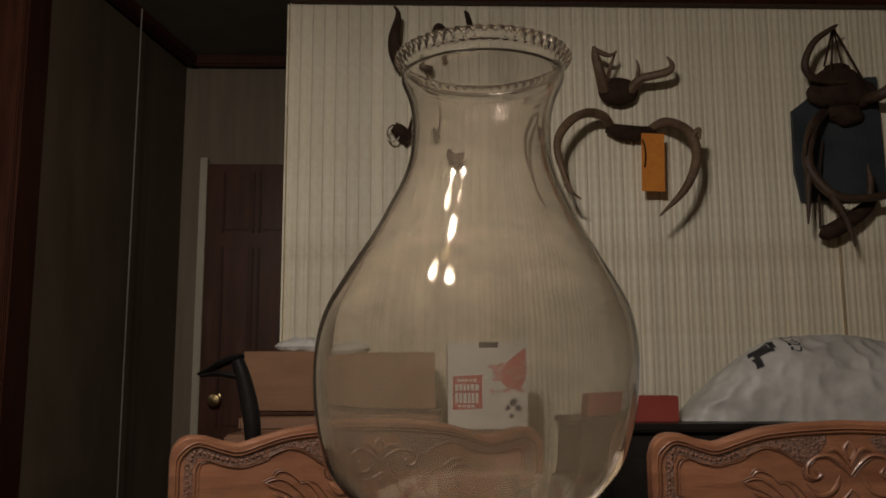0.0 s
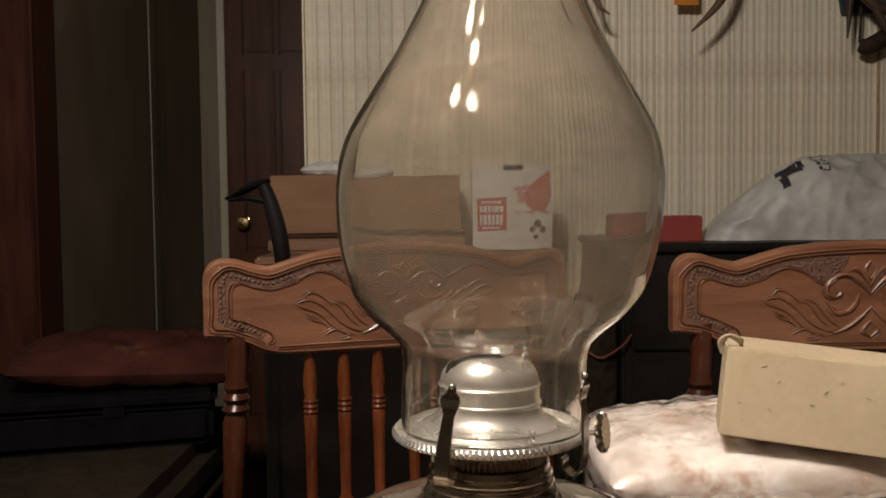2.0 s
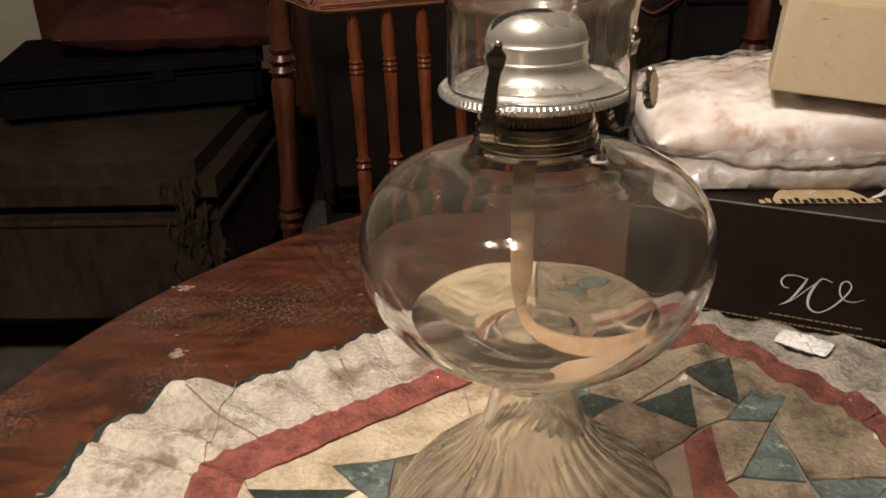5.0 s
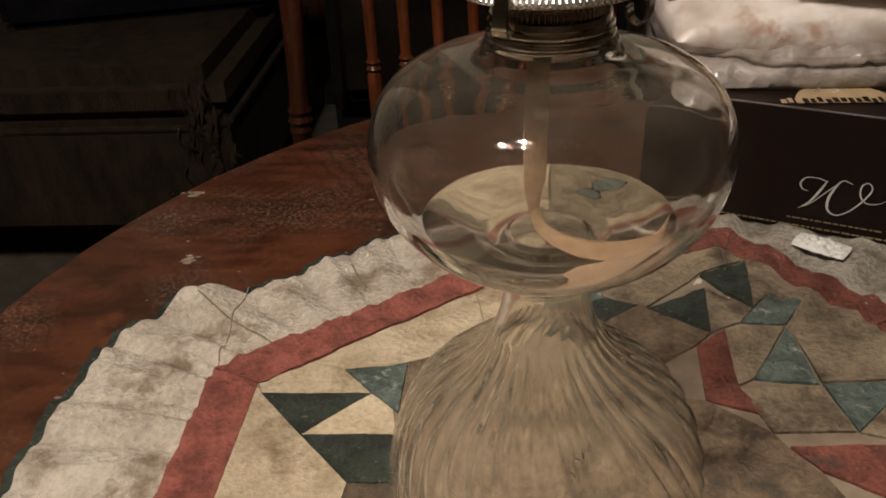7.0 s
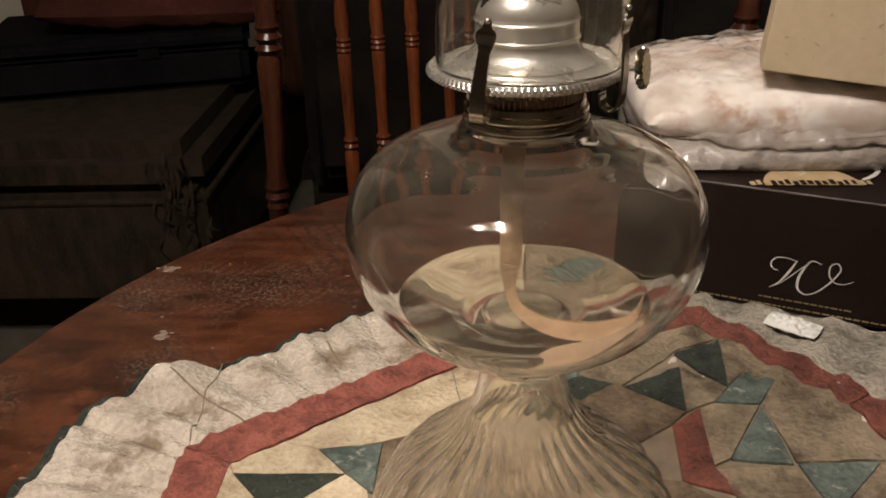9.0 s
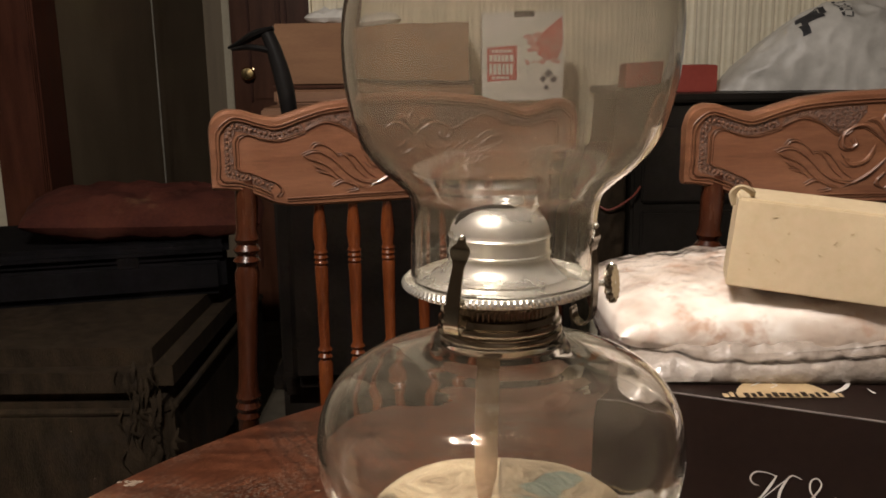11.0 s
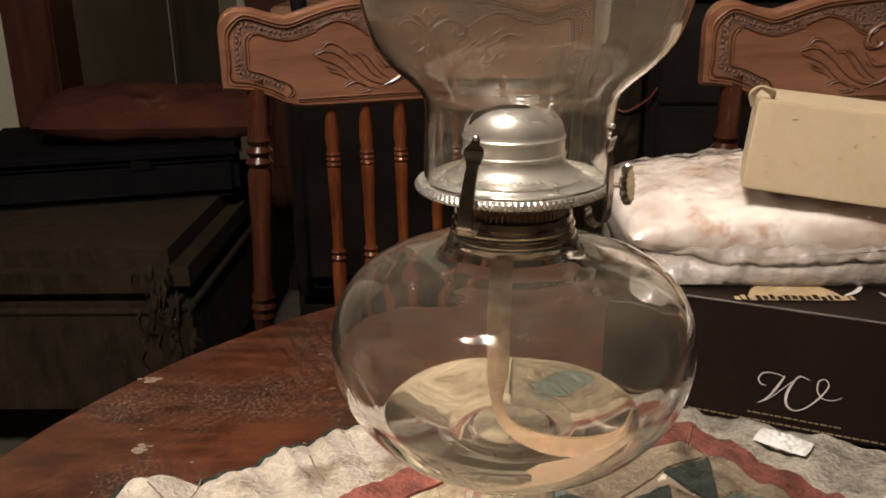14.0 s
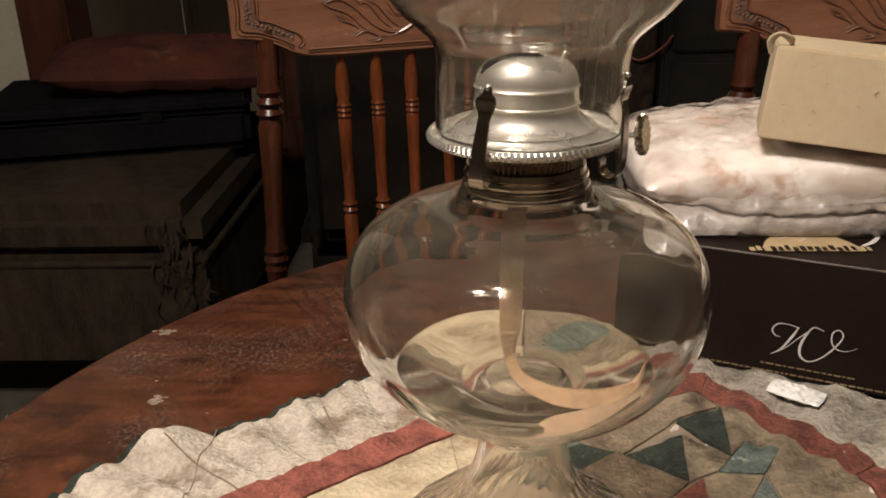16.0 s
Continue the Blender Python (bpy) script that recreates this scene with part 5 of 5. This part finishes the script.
# ---- behind the table: sofa, case and cushion
sofa = thing("ottoman_sofa", (-1.05, 2.1, 0), "worn dark taupe plush sofa end with a frayed corner", "sofa")
SX, SY = -0.60, 1.72
part("base", boxed(SX - 0.55, SY + 0.46, 0.265, 1.125, 0.935, 0.27, 0.025, segs=3), SOFA_CLOTH, sofa)
bm = boxed(SX - 0.55, SY + 0.46, 0.45, 1.12, 0.93, 0.125, 0.04, segs=4)
part("cushion", bm, SOFA_CLOTH, sofa, "plump taupe seat cushion", True)
part("welt", tube(bmesh.new(), [(SX - 1.08, SY + 0.0, 0.385), (SX - 0.02, SY - 0.002, 0.385), (SX + 0.01, SY + 0.03, 0.385), (SX + 0.012, SY + 0.9, 0.385)], 0.008, smooth_line=False), SOFA_CLOTH, sofa, smooth=True)
bm = bmesh.new()
for k in range(70):
    z0 = random.uniform(0.16, 0.50)
    x0 = SX - 0.015 + random.gauss(-0.03, 0.035) * (1.2 - z0)
    y0 = SY - 0.006 + random.uniform(-0.006, 0.004)
    tube(bm, [(x0, y0, z0), (x0 + random.uniform(-0.01, 0.01), y0 - random.uniform(0.002, 0.012), z0 - 0.02), (x0 + random.uniform(-0.015, 0.015), y0 - 0.004, z0 - random.uniform(0.03, 0.07))], [0.0012, 0.0055, 0.0006], 4, 0.25, 3)
tagged(part("frayed_corner", bm, SOFA_CLOTH, sofa, "torn, frayed dark upholstery", True), kind="stuff")
for x in (SX - 1.0, SX - 0.1):
    for y in (SY + 0.1, SY + 0.8):
        part("leg", boxed(x, y, 0.066, 0.05, 0.05, 0.132, 0.005), BLACK_METAL, sofa)

case = thing("black_case", (-0.95, 2.28, 0.5125), "black hard plastic case lying flat on the sofa", "case")
part("base", boxed(-0.93, 2.29, 0.565, 0.64, 0.40, 0.105, 0.022, (0, 0, 14), 3), BLACK_PLASTIC, case)
part("lid", boxed(-0.93, 2.29, 0.632, 0.66, 0.42, 0.045, 0.018, (0, 0, 14), 3), BLACK_PLASTIC, case, "lid with a soft rounded rim")
part("latch", boxed(-0.80, 2.117, 0.612, 0.05, 0.014, 0.03, 0.003, (0, 0, 14)), BLACK_METAL, case)
pillow = part("red_cushion", puff(bmesh.new(), pose(-0.80, 2.30, 0.713, 4, 2, 12), 0.60, 0.36, 0.115, 50, 36, 11.0, 0.014, 0.42, 8), RED_CLOTH, smooth=True)
tagged(pillow, "crumpled dark red patterned cushion on the black case", "cushion")

# ---- along the back wall
chest = thing("brown_chest", (-0.07, 2.66, 0), "dark wooden chest with a brown top behind the chairs", "chest")
part("body", boxed(-0.075, 2.68, 0.475, 0.84, 0.50, 0.94, 0.006), CABINET_DARK, chest, "dark chest body")
part("top", boxed(-0.075, 2.67, 0.957, 0.87, 0.53, 0.026, 0.006), CABINET_BROWN, chest)
for zc in (0.78, 0.52, 0.26):
    d = part("drawer", boxed(-0.075, 2.424, zc, 0.78, 0.02, 0.22, 0.006), CABINET_DARK, chest)
    for x in (-0.28, 0.13):
        part("knob", ball(bmesh.new(), (x, 2.40, zc), 0.014), BRASS_KNOB, d, smooth=True)
card = thing("cardboard_box", (-0.23, 2.62, 1.0265), "plain brown cardboard box on a low crate", "box")
part("body", boxed(-0.225, 2.72, 1.1135, 0.55, 0.24, 0.172, 0.002), CARD_BROWN, card)
part("flap", boxed(-0.225, 2.725, 1.1995, 0.54, 0.23, 0.004, 0.001, (3, 0, 0)), CARD_BROWN, card)
part("tape", boxed(-0.225, 2.598, 1.115, 0.003, 0.002, 0.15), CARD_SCUFF, card)
tissue = part("crumpled_tissue", puff(bmesh.new(), pose(-0.30, 2.68, 1.215), 0.24, 0.14, 0.045, 24, 18, 4.0, 0.012, 0.5, 22), WHITE_CARD, smooth=True)
tagged(tissue, "crumpled white paper on top of the cardboard box", "paper")

crate = thing("low_crate", (-0.22, 2.66, 0.9705), "low brown wooden crate under the cardboard box", "crate")
part("body", boxed(-0.22, 2.72, 0.993, 0.57, 0.30, 0.044, 0.008, segs=3), CABINET_BROWN, crate, "rounded brown crate side", True)
part("lid", boxed(-0.22, 2.72, 1.0205, 0.575, 0.305, 0.009, 0.002), DOOR_BROWN, crate, "thin dark crate lid")

dog_m = pose(0.088, 2.50, 0.972, 0, 0, 0)
dog = thing("food_carton", (0.21, 2.53, 0.97), "white food carton with red printed panels on the chest", "box")
part("body", set_in(boxed(0.1225, 0.045, 0.125, 0.245, 0.09, 0.25, 0.002), dog_m), WHITE_CARD, dog)
f = dog_m @ pose(0, -0.0012, 0, 90)
f2 = dog_m @ pose(0, -0.0022, 0, 90)


def flat(name, outline, m, material, parent, label=""):
    bm = bmesh.new()
    bm.faces.new([bm.verts.new(m @ Vector((x, y, 0))) for x, y in outline])
    return part(name, bm, material, parent, label)


flat("red_panel", [(0.015, 0.055), (0.105, 0.060), (0.105, 0.155), (0.015, 0.150)], f, RED_PRINT, dog, "red printed panel")
for x0, x1, y, h in ((0.03, 0.09, 0.136, 0.007), (0.022, 0.098, 0.112, 0.017), (0.022, 0.098, 0.076, 0.029), (0.03, 0.09, 0.063, 0.007)):
    part("print_bars", bars(bmesh.new(), x0, x1 - 0.01, y, h, f2, 0.0035, 0.006, 0.011), WHITE_PRINT, dog)
flat("red_corner", [(0.160, 0.165), (0.185, 0.195), (0.235, 0.232), (0.240, 0.235), (0.240, 0.150), (0.225, 0.118), (0.190, 0.112), (0.165, 0.130)], f, RED_PRINT, dog, "faded red corner print")
bm = bmesh.new()
for k in range(40):
    x, y, s = random.uniform(0.13, 0.235), random.uniform(0.10, 0.19), random.uniform(0.004, 0.012)
    bm.faces.new([bm.verts.new(f2 @ Vector((x + s * math.cos(a), y + s * 0.7 * math.sin(a), 0.0002 * k / 40))) for a in np.linspace(0, 2 * math.pi, 7, endpoint=False)])
part("mottled_print", bm, PINK_PRINT, dog, "mottled pale red print")
bm = bmesh.new()
for x, y, s in ((0.20, 0.075, 0.012), (0.184, 0.06, 0.009), (0.216, 0.058, 0.010), (0.195, 0.036, 0.008)):
    bm.faces.new([bm.verts.new(f @ Vector((x + s * math.cos(a), y + s * math.sin(a), 0))) for a in np.linspace(0, 2 * math.pi, 9, endpoint=False)])
part("grey_marks", bm, BLACK_PRINT, dog)
part("tab", set_in(boxed(0.125, 0.0, 0.243, 0.06, 0.004, 0.018, 0.001), dog_m), BLACK_PLASTIC, dog, "dark hanging tab")

# ---- dark cabinet with bag and red carton
cab = thing("dark_cabinet", (1.3, 2.7, 0), "low black-green cabinet with drawers under the antlers", "cabinet")
part("body", boxed(1.33, 2.70, 0.485, 1.64, 0.50, 0.97, 0.008), CABINET_DARK, cab)
part("top", boxed(1.33, 2.69, 0.981, 1.68, 0.54, 0.022, 0.006), CABINET_DARK, cab)
for r, zc in enumerate((0.80, 0.56, 0.32)):
    for c in range(3):
        xc = 0.79 + 0.54 * c
        d = part("drawer", boxed(xc, 2.442, zc, 0.51, 0.02, 0.215, 0.006), CABINET_DARK, cab)
        for s in (-0.13, 0.13):
            part("knob", ball(bmesh.new(), (xc + s, 2.42, zc), 0.012), NICKEL_DARK, d, smooth=True)
red = part("red_carton", boxed(0.66, 2.62, 1.0295, 0.21, 0.14, 0.075, 0.003), RED_CARD)
tagged(red, "small flat red carton on the dark cabinet", "box")
bag = thing("shopping_bag", (1.12, 2.62, 0.992), "stuffed grey plastic shopping bag with black print on the cabinet", "bag")
bm = bmesh.new()
N, M = 120, 64


def bag_point(u, v):
    """u round from side to side, v from the cabinet up over the top and back."""
    x = 0.78 + 0.80 * u
    rise = 0.245 * (1 - (1 - min(1.0, u / 0.42)) ** 1.6) if u < 0.42 else 0.245 - 0.05 * (u - 0.42)
    a = math.pi * v
    y = 2.63 - 0.13 * math.cos(a) * (0.45 + 0.55 * rise / 0.245)
    z = 0.993 + rise * math.sin(a) ** 0.6
    p = Vector((x * 7, y * 7 + 2 * v, z * 7))
    k = 0.022 * (1.25 * noise.noise(p * 0.62) + 0.5 * (0.5 - abs(noise.noise(p * 1.9)) * 2) + 0.07 * (0.5 - abs(noise.noise(p * 4.3)) * 2)) * min(1, rise / 0.06)
    return Vector((x + 0.4 * k, y - k * math.cos(a), max(0.9935, z + k * math.sin(a) + 0.0005)))


rows = [[bm.verts.new(bag_point(i / N, j / M)) for j in range(M + 1)] for i in range(N + 1)]
for i in range(N):
    for j in range(M):
        bm.faces.new((rows[i][j], rows[i + 1][j], rows[i + 1][j + 1], rows[i][j + 1]))
part("skin", bm, BAG_GREY, bag, "wrinkled grey plastic skin", True)


def on_bag(quads, name):
    bm = bmesh.new()
    for u0, u1, v0, v1 in quads:
        n = 5
        g = [[bm.verts.new(bag_point(u0 + (u1 - u0) * i / n, v0 + (v1 - v0) * j / n) + Vector((0, -0.003, 0.001))) for j in range(n + 1)] for i in range(n + 1)]
        for i in range(n):
            for j in range(n):
                bm.faces.new((g[i][j], g[i + 1][j], g[i + 1][j + 1], g[i][j + 1]))
    return part(name, bm, BLACK_PRINT, bag, "black printed mark", True)


on_bag([(0.25, 0.33, 0.34, 0.40), (0.27, 0.345, 0.29, 0.345), (0.255, 0.285, 0.20, 0.30), (0.335, 0.36, 0.33, 0.42), (0.30, 0.35, 0.43, 0.46)], "print_mark")
on_bag([(0.395, 0.405, 0.25 + 0.045 * k, 0.25 + 0.045 * k + 0.03) for k in range(5)] + [(0.41, 0.432, 0.25 + 0.045 * k, 0.255 + 0.045 * k) for k in range(5)] + [(0.432, 0.438, 0.25 + 0.045 * k, 0.28 + 0.045 * k) for k in range(5)], "word_bars")

# black swivel chair behind the table, with one arm rising past the chest
swivel = thing("office_chair", (-0.42, 1.75, 0), "black office chair with a looped armrest", "chair")
part("backrest", boxed(-0.06, 1.62, 0.70, 0.52, 0.09, 0.42, 0.03, (-6, 0, 4), 3), BLACK_CLOTH, swivel, smooth=True)
part("seat", boxed(-0.10, 1.90, 0.46, 0.52, 0.50, 0.09, 0.03, segs=3), BLACK_CLOTH, swivel, smooth=True)
part("column", lathe(bmesh.new(), [(0.03, 0.06), (0.03, 0.42)], (-0.10, 1.90, 0), 16), BLACK_METAL, swivel, smooth=True)
for k in range(5):
    a = radians(72 * k + 20)
    part("caster_leg", tube(bmesh.new(), [(-0.10, 1.90, 0.08), (-0.10 + 0.28 * math.cos(a), 1.90 + 0.28 * math.sin(a), 0.03)], 0.025), BLACK_METAL, swivel, smooth=True)
K = 1.62 / 2.6
arm_z = lambda z: 1.1 + (z - 1.1) * K
part("arm", tube(bmesh.new(), [(-0.52 * K, 1.62, arm_z(1.175)), (-0.500 * K, 1.62, arm_z(1.12)), (-0.478 * K, 1.62, arm_z(1.03)), (-0.465 * K, 1.62, arm_z(0.92)), (-0.45 * K, 1.64, 0.80), (-0.36 * K, 1.72, 0.60), (-0.16, 1.78, 0.46)], [0.012, 0.014, 0.016, 0.015, 0.014, 0.013, 0.012], 10), BLACK_METAL, swivel, "bent black arm post", True)
part("arm_pad", tube(bmesh.new(), [(-0.645 * K, 1.66, arm_z(1.135)), (-0.60 * K, 1.64, arm_z(1.150)), (-0.55 * K, 1.62, arm_z(1.172)), (-0.50 * K, 1.62, arm_z(1.188))], [0.006, 0.011, 0.014, 0.008], 8, 0.5), BLACK_METAL, swivel, "tapered black arm pad", True)
part("arm_pad", tube(bmesh.new(), [(-0.63 * K, 1.64, arm_z(1.130)), (-0.57 * K, 1.62, arm_z(1.135)), (-0.51 * K, 1.62, arm_z(1.125))], [0.005, 0.009, 0.010], 8, 0.6), BLACK_METAL, swivel, smooth=True)

# white cloth and a red cord hanging between chest and cabinet
rag = thing("rag_and_cord", (0.43, 2.45, 0.3), "grey cloth with a red cord in the gap beside the cabinet", "cloth")
part("rag", puff(bmesh.new(), pose(0.45, 2.45, 0.62, 90, 0, 0), 0.09, 0.40, 0.05, 16, 40, 8.0, 0.012, 0.5, 12), SOFA_CLOTH, rag, smooth=True)
part("cord", tube(bmesh.new(), [(0.40, 2.41, 0.70), (0.44, 2.40, 0.68), (0.50, 2.41, 0.71), (0.53, 2.425, 0.74)], 0.003), CORD_RED, rag, "thin red cord", True)

# ---- antlers on the panelled wall
def mount(name, at, label):
    return thing(name, at, label, "antlers", "antlers on the wall")


WY = BACK_Y - 0.004


def branch(points, radius, sides=8, flat=1.0, smooth_line=True):
    """An antler's limb, drawn on the wall as seen from the table and brought forward to its own depth."""
    return tube(bmesh.new(), [(x * y / BACK_Y, y, 1.1 + (z - 1.1) * y / BACK_Y) for x, y, z in points], radius, sides, flat, smooth_line=smooth_line)


rack = mount("antler_rack", (0.78, WY, 1.99), "broad pair of antlers with an orange tag on the ribbed wall")
part("skull_plate", branch([(0.685, WY - 0.03, 2.005), (0.73, WY - 0.04, 1.990), (0.79, WY - 0.042, 1.985), (0.85, WY - 0.035, 1.99)], [0.022, 0.032, 0.032, 0.024], 10, 0.8), HIDE, rack, "dark hide-covered skull plate", True)
part("antler", branch([(0.70, WY - 0.04, 2.01), (0.67, WY - 0.08, 2.048), (0.61, WY - 0.13, 2.058), (0.545, WY - 0.17, 2.02), (0.505, WY - 0.19, 1.945), (0.525, WY - 0.20, 1.84), (0.560, WY - 0.205, 1.76)], [0.014, 0.017, 0.016, 0.016, 0.014, 0.010, 0.003], 10), ANTLER, rack, "curved brown antler", True)
part("tine", branch([(0.535, WY - 0.195, 1.80), (0.55, WY - 0.20, 1.77), (0.585, WY - 0.20, 1.745)], [0.010, 0.007, 0.002], 8), ANTLER, rack, smooth=True)
part("antler", branch([(0.84, WY - 0.04, 2.00), (0.89, WY - 0.08, 2.025), (0.95, WY - 0.13, 2.012), (0.995, WY - 0.17, 1.965), (1.000, WY - 0.19, 1.88), (0.955, WY - 0.20, 1.78), (0.862, WY - 0.205, 1.685)], [0.014, 0.017, 0.017, 0.017, 0.016, 0.013, 0.003], 10), ANTLER, rack, "curved brown antler", True)
part("tine", branch([(0.99, WY - 0.17, 1.97), (1.015, WY - 0.19, 2.0), (1.018, WY - 0.2, 1.965)], [0.012, 0.009, 0.003], 8), ANTLER, rack, smooth=True)
part("tag", boxed(0.822, WY - 0.080, 1.857, 0.080, 0.0015, 0.205, 0, (0, 1.5, 0)), TAG_ORANGE, rack, "bright orange card tag")
part("tag_wire", branch([(0.815, WY - 0.083, 1.86), (0.82, WY - 0.085, 1.90), (0.815, WY - 0.083, 1.95), (0.80, WY - 0.07, 1.98)], 0.003), HIDE, rack, smooth=True)

small = mount("small_antlers", (0.72, WY, 2.12), "small dark skull with short branching antlers on the wall")
part("skull", ball(bmesh.new(), (0.72, WY - 0.035, 2.125), 0.06, (1.2, 0.6, 0.85), 16, 10), HIDE, small, "dark dried skull", True)
part("antler", branch([(0.68, WY - 0.05, 2.14), (0.668, WY - 0.08, 2.20), (0.652, WY - 0.10, 2.27), (0.647, WY - 0.11, 2.31)], [0.022, 0.020, 0.016, 0.006], 8), ANTLER, small, smooth=True)
part("tine", branch([(0.65, WY - 0.11, 2.295), (0.70, WY - 0.12, 2.275), (0.73, WY - 0.13, 2.290)], [0.010, 0.008, 0.003], 8), ANTLER, small, smooth=True)
part("tine", branch([(0.69, WY - 0.05, 2.17), (0.705, WY - 0.09, 2.23), (0.728, WY - 0.10, 2.295)], [0.009, 0.007, 0.002], 8), ANTLER, small, smooth=True)
part("antler", branch([(0.77, WY - 0.05, 2.14), (0.81, WY - 0.08, 2.185), (0.86, WY - 0.10, 2.20), (0.912, WY - 0.11, 2.215), (0.93, WY - 0.12, 2.24), (0.912, WY - 0.12, 2.272)], [0.018, 0.016, 0.015, 0.015, 0.010, 0.003], 8), ANTLER, small, smooth=True)
part("tine", branch([(0.80, WY - 0.08, 2.18), (0.806, WY - 0.1, 2.23), (0.80, WY - 0.1, 2.26)], [0.008, 0.006, 0.002], 8), ANTLER, small, smooth=True)

trophy = mount("mounted_antlers", (1.52, WY, 1.95), "dark antlers and horn mounted on a blue-green wooden plaque")
slab_m = Matrix.Translation((0, WY, 0)) @ pose(0, 0, 0, 90)
part("plaque", slab(bmesh.new(), [(1.347, 2.064), (1.422, 2.122), (1.43, 2.175), (1.663, 2.193), (1.668, 1.774), (1.595, 1.735), (1.362, 1.734), (1.344, 1.844)], 0.004, 0.022, slab_m), PLAQUE, trophy, "faded blue-green plaque")
bm = bmesh.new()
for x, z, r, w in ((1.535, 2.155, 0.098, 1.15), (1.47, 2.13, 0.060, 1.0), (1.61, 2.14, 0.065, 1.0), (1.55, 2.06, 0.055, 1.3), (1.53, 2.215, 0.045, 1.2)):
    ball(bm, (x * 0.985, WY - 0.045, 1.1 + (z - 1.1) * 0.985), r * 0.95, (w, 0.5, 0.85), 16, 10)
for v in bm.verts:
    v.co += Vector((1, 0.5, 1)) * 0.012 * noise.noise(v.co * 28)
part("hide", bm, HIDE, trophy, "dark ragged hide pad", True)
limbs = (
    ("antler", [(1.566, 0.09, 2.18), (1.50, 0.10, 2.182), (1.439, 0.11, 2.2), (1.417, 0.12, 2.249), (1.456, 0.13, 2.332), (1.529, 0.13, 2.387), (1.55, 0.13, 2.40)], [0.008, 0.011, 0.014, 0.014, 0.012, 0.008, 0.003]),
    ("antler", [(1.475, 0.07, 2.065), (1.44, 0.10, 2.03), (1.416, 0.12, 1.972), (1.403, 0.13, 1.884), (1.432, 0.14, 1.817), (1.495, 0.15, 1.758), (1.58, 0.14, 1.750), (1.68, 0.12, 1.763), (1.76, 0.1, 1.80)], [0.016, 0.019, 0.019, 0.019, 0.018, 0.017, 0.014, 0.014, 0.012]),
    ("tine", [(1.403, 0.13, 1.86), (1.397, 0.14, 1.758), (1.39, 0.14, 1.656)], [0.013, 0.010, 0.003]),
    ("tine", [(1.475, 0.15, 1.775), (1.514, 0.15, 1.703), (1.534, 0.15, 1.656), (1.552, 0.15, 1.575)], [0.014, 0.012, 0.010, 0.002]),
    ("tine", [(1.43, 0.12, 2.01), (1.405, 0.16, 1.97), (1.395, 0.17, 1.91)], [0.009, 0.007, 0.002]),
    ("tine", [(1.62, 0.13, 1.76), (1.625, 0.14, 1.82), (1.618, 0.14, 1.875)], [0.012, 0.010, 0.004]),
    ("antler", [(1.64, 0.08, 2.12), (1.70, 0.13, 2.14), (1.78, 0.15, 2.20)], [0.018, 0.020, 0.018]),
)
for kind_of, points, radii in limbs:
    part(kind_of, branch([(x, WY - d, z) for x, d, z in points], radii, 10), ANTLER_DARK, trophy, "dark brown antler" if kind_of == "antler" else "", True)
for x, z in ((1.487, 2.24), (1.510, 2.20), (1.556, 2.23), (1.627, 2.19)):
    part("cord", branch([(1.531, WY - 0.1, 2.388), ((1.531 + x) / 2, WY - 0.09, (2.388 + z) / 2), (x, WY - 0.08, z)], 0.0042, 6), HIDE, trophy, smooth=True)
part("horn", branch([(1.431, WY - 0.06, 1.633), (1.461, WY - 0.07, 1.628), (1.527, WY - 0.07, 1.664), (1.60, WY - 0.06, 1.715), (1.635, WY - 0.05, 1.755)], [0.022, 0.028, 0.028, 0.024, 0.014], 10), HIDE, trophy, "dark hanging horn", True)
part("cord", branch([(1.431, WY - 0.06, 1.64), (1.44, WY - 0.05, 1.80), (1.461, WY - 0.05, 1.96)], 0.0045), HIDE, trophy, smooth=True)

spur = mount("horn_and_antler", (-0.02, WY, 2.1), "dark antler and horn on a leather strap hung on the wall")
part("antler", branch([(0.02, WY - 0.03, 2.20), (-0.05, WY - 0.06, 2.24), (-0.075, WY - 0.08, 2.32), (-0.06, WY - 0.09, 2.42), (-0.075, WY - 0.09, 2.455)], [0.02, 0.026, 0.022, 0.010, 0.003], 10), HIDE, spur, smooth=True)
part("antler", branch([(0.08, WY - 0.03, 2.25), (0.07, WY - 0.06, 2.32), (0.085, WY - 0.08, 2.38), (0.14, WY - 0.08, 2.33)], [0.012, 0.013, 0.012, 0.004], 10), HIDE, spur, smooth=True)
part("antler", branch([(0.20, WY - 0.03, 2.38), (0.19, WY - 0.05, 2.42), (0.18, WY - 0.06, 2.44)], [0.012, 0.010, 0.004], 8), HIDE, spur, smooth=True)
part("strap", branch([(-0.02, WY - 0.03, 2.20), (0.005, WY - 0.03, 2.10), (-0.02, WY - 0.03, 1.99)], 0.006), HIDE, spur, smooth=True)
part("horn", branch([(-0.02, WY - 0.03, 1.955), (-0.05, WY - 0.035, 1.985), (-0.075, WY - 0.04, 2.005)], [0.022, 0.024, 0.018], 10), HIDE, spur, smooth=True)
part("ring", branch([(-0.075 + 0.022 * math.cos(a), WY - 0.045, 1.98 + 0.03 * math.sin(a)) for a in np.linspace(0, 2 * math.pi, 17)], 0.0035, 6, smooth_line=False), NICKEL_DARK, spur, smooth=True)
part("horn", branch([(0.06, WY - 0.03, 1.90), (0.10, WY - 0.04, 1.87), (0.15, WY - 0.04, 1.885)], [0.016, 0.022, 0.012], 10), HIDE, spur, smooth=True)
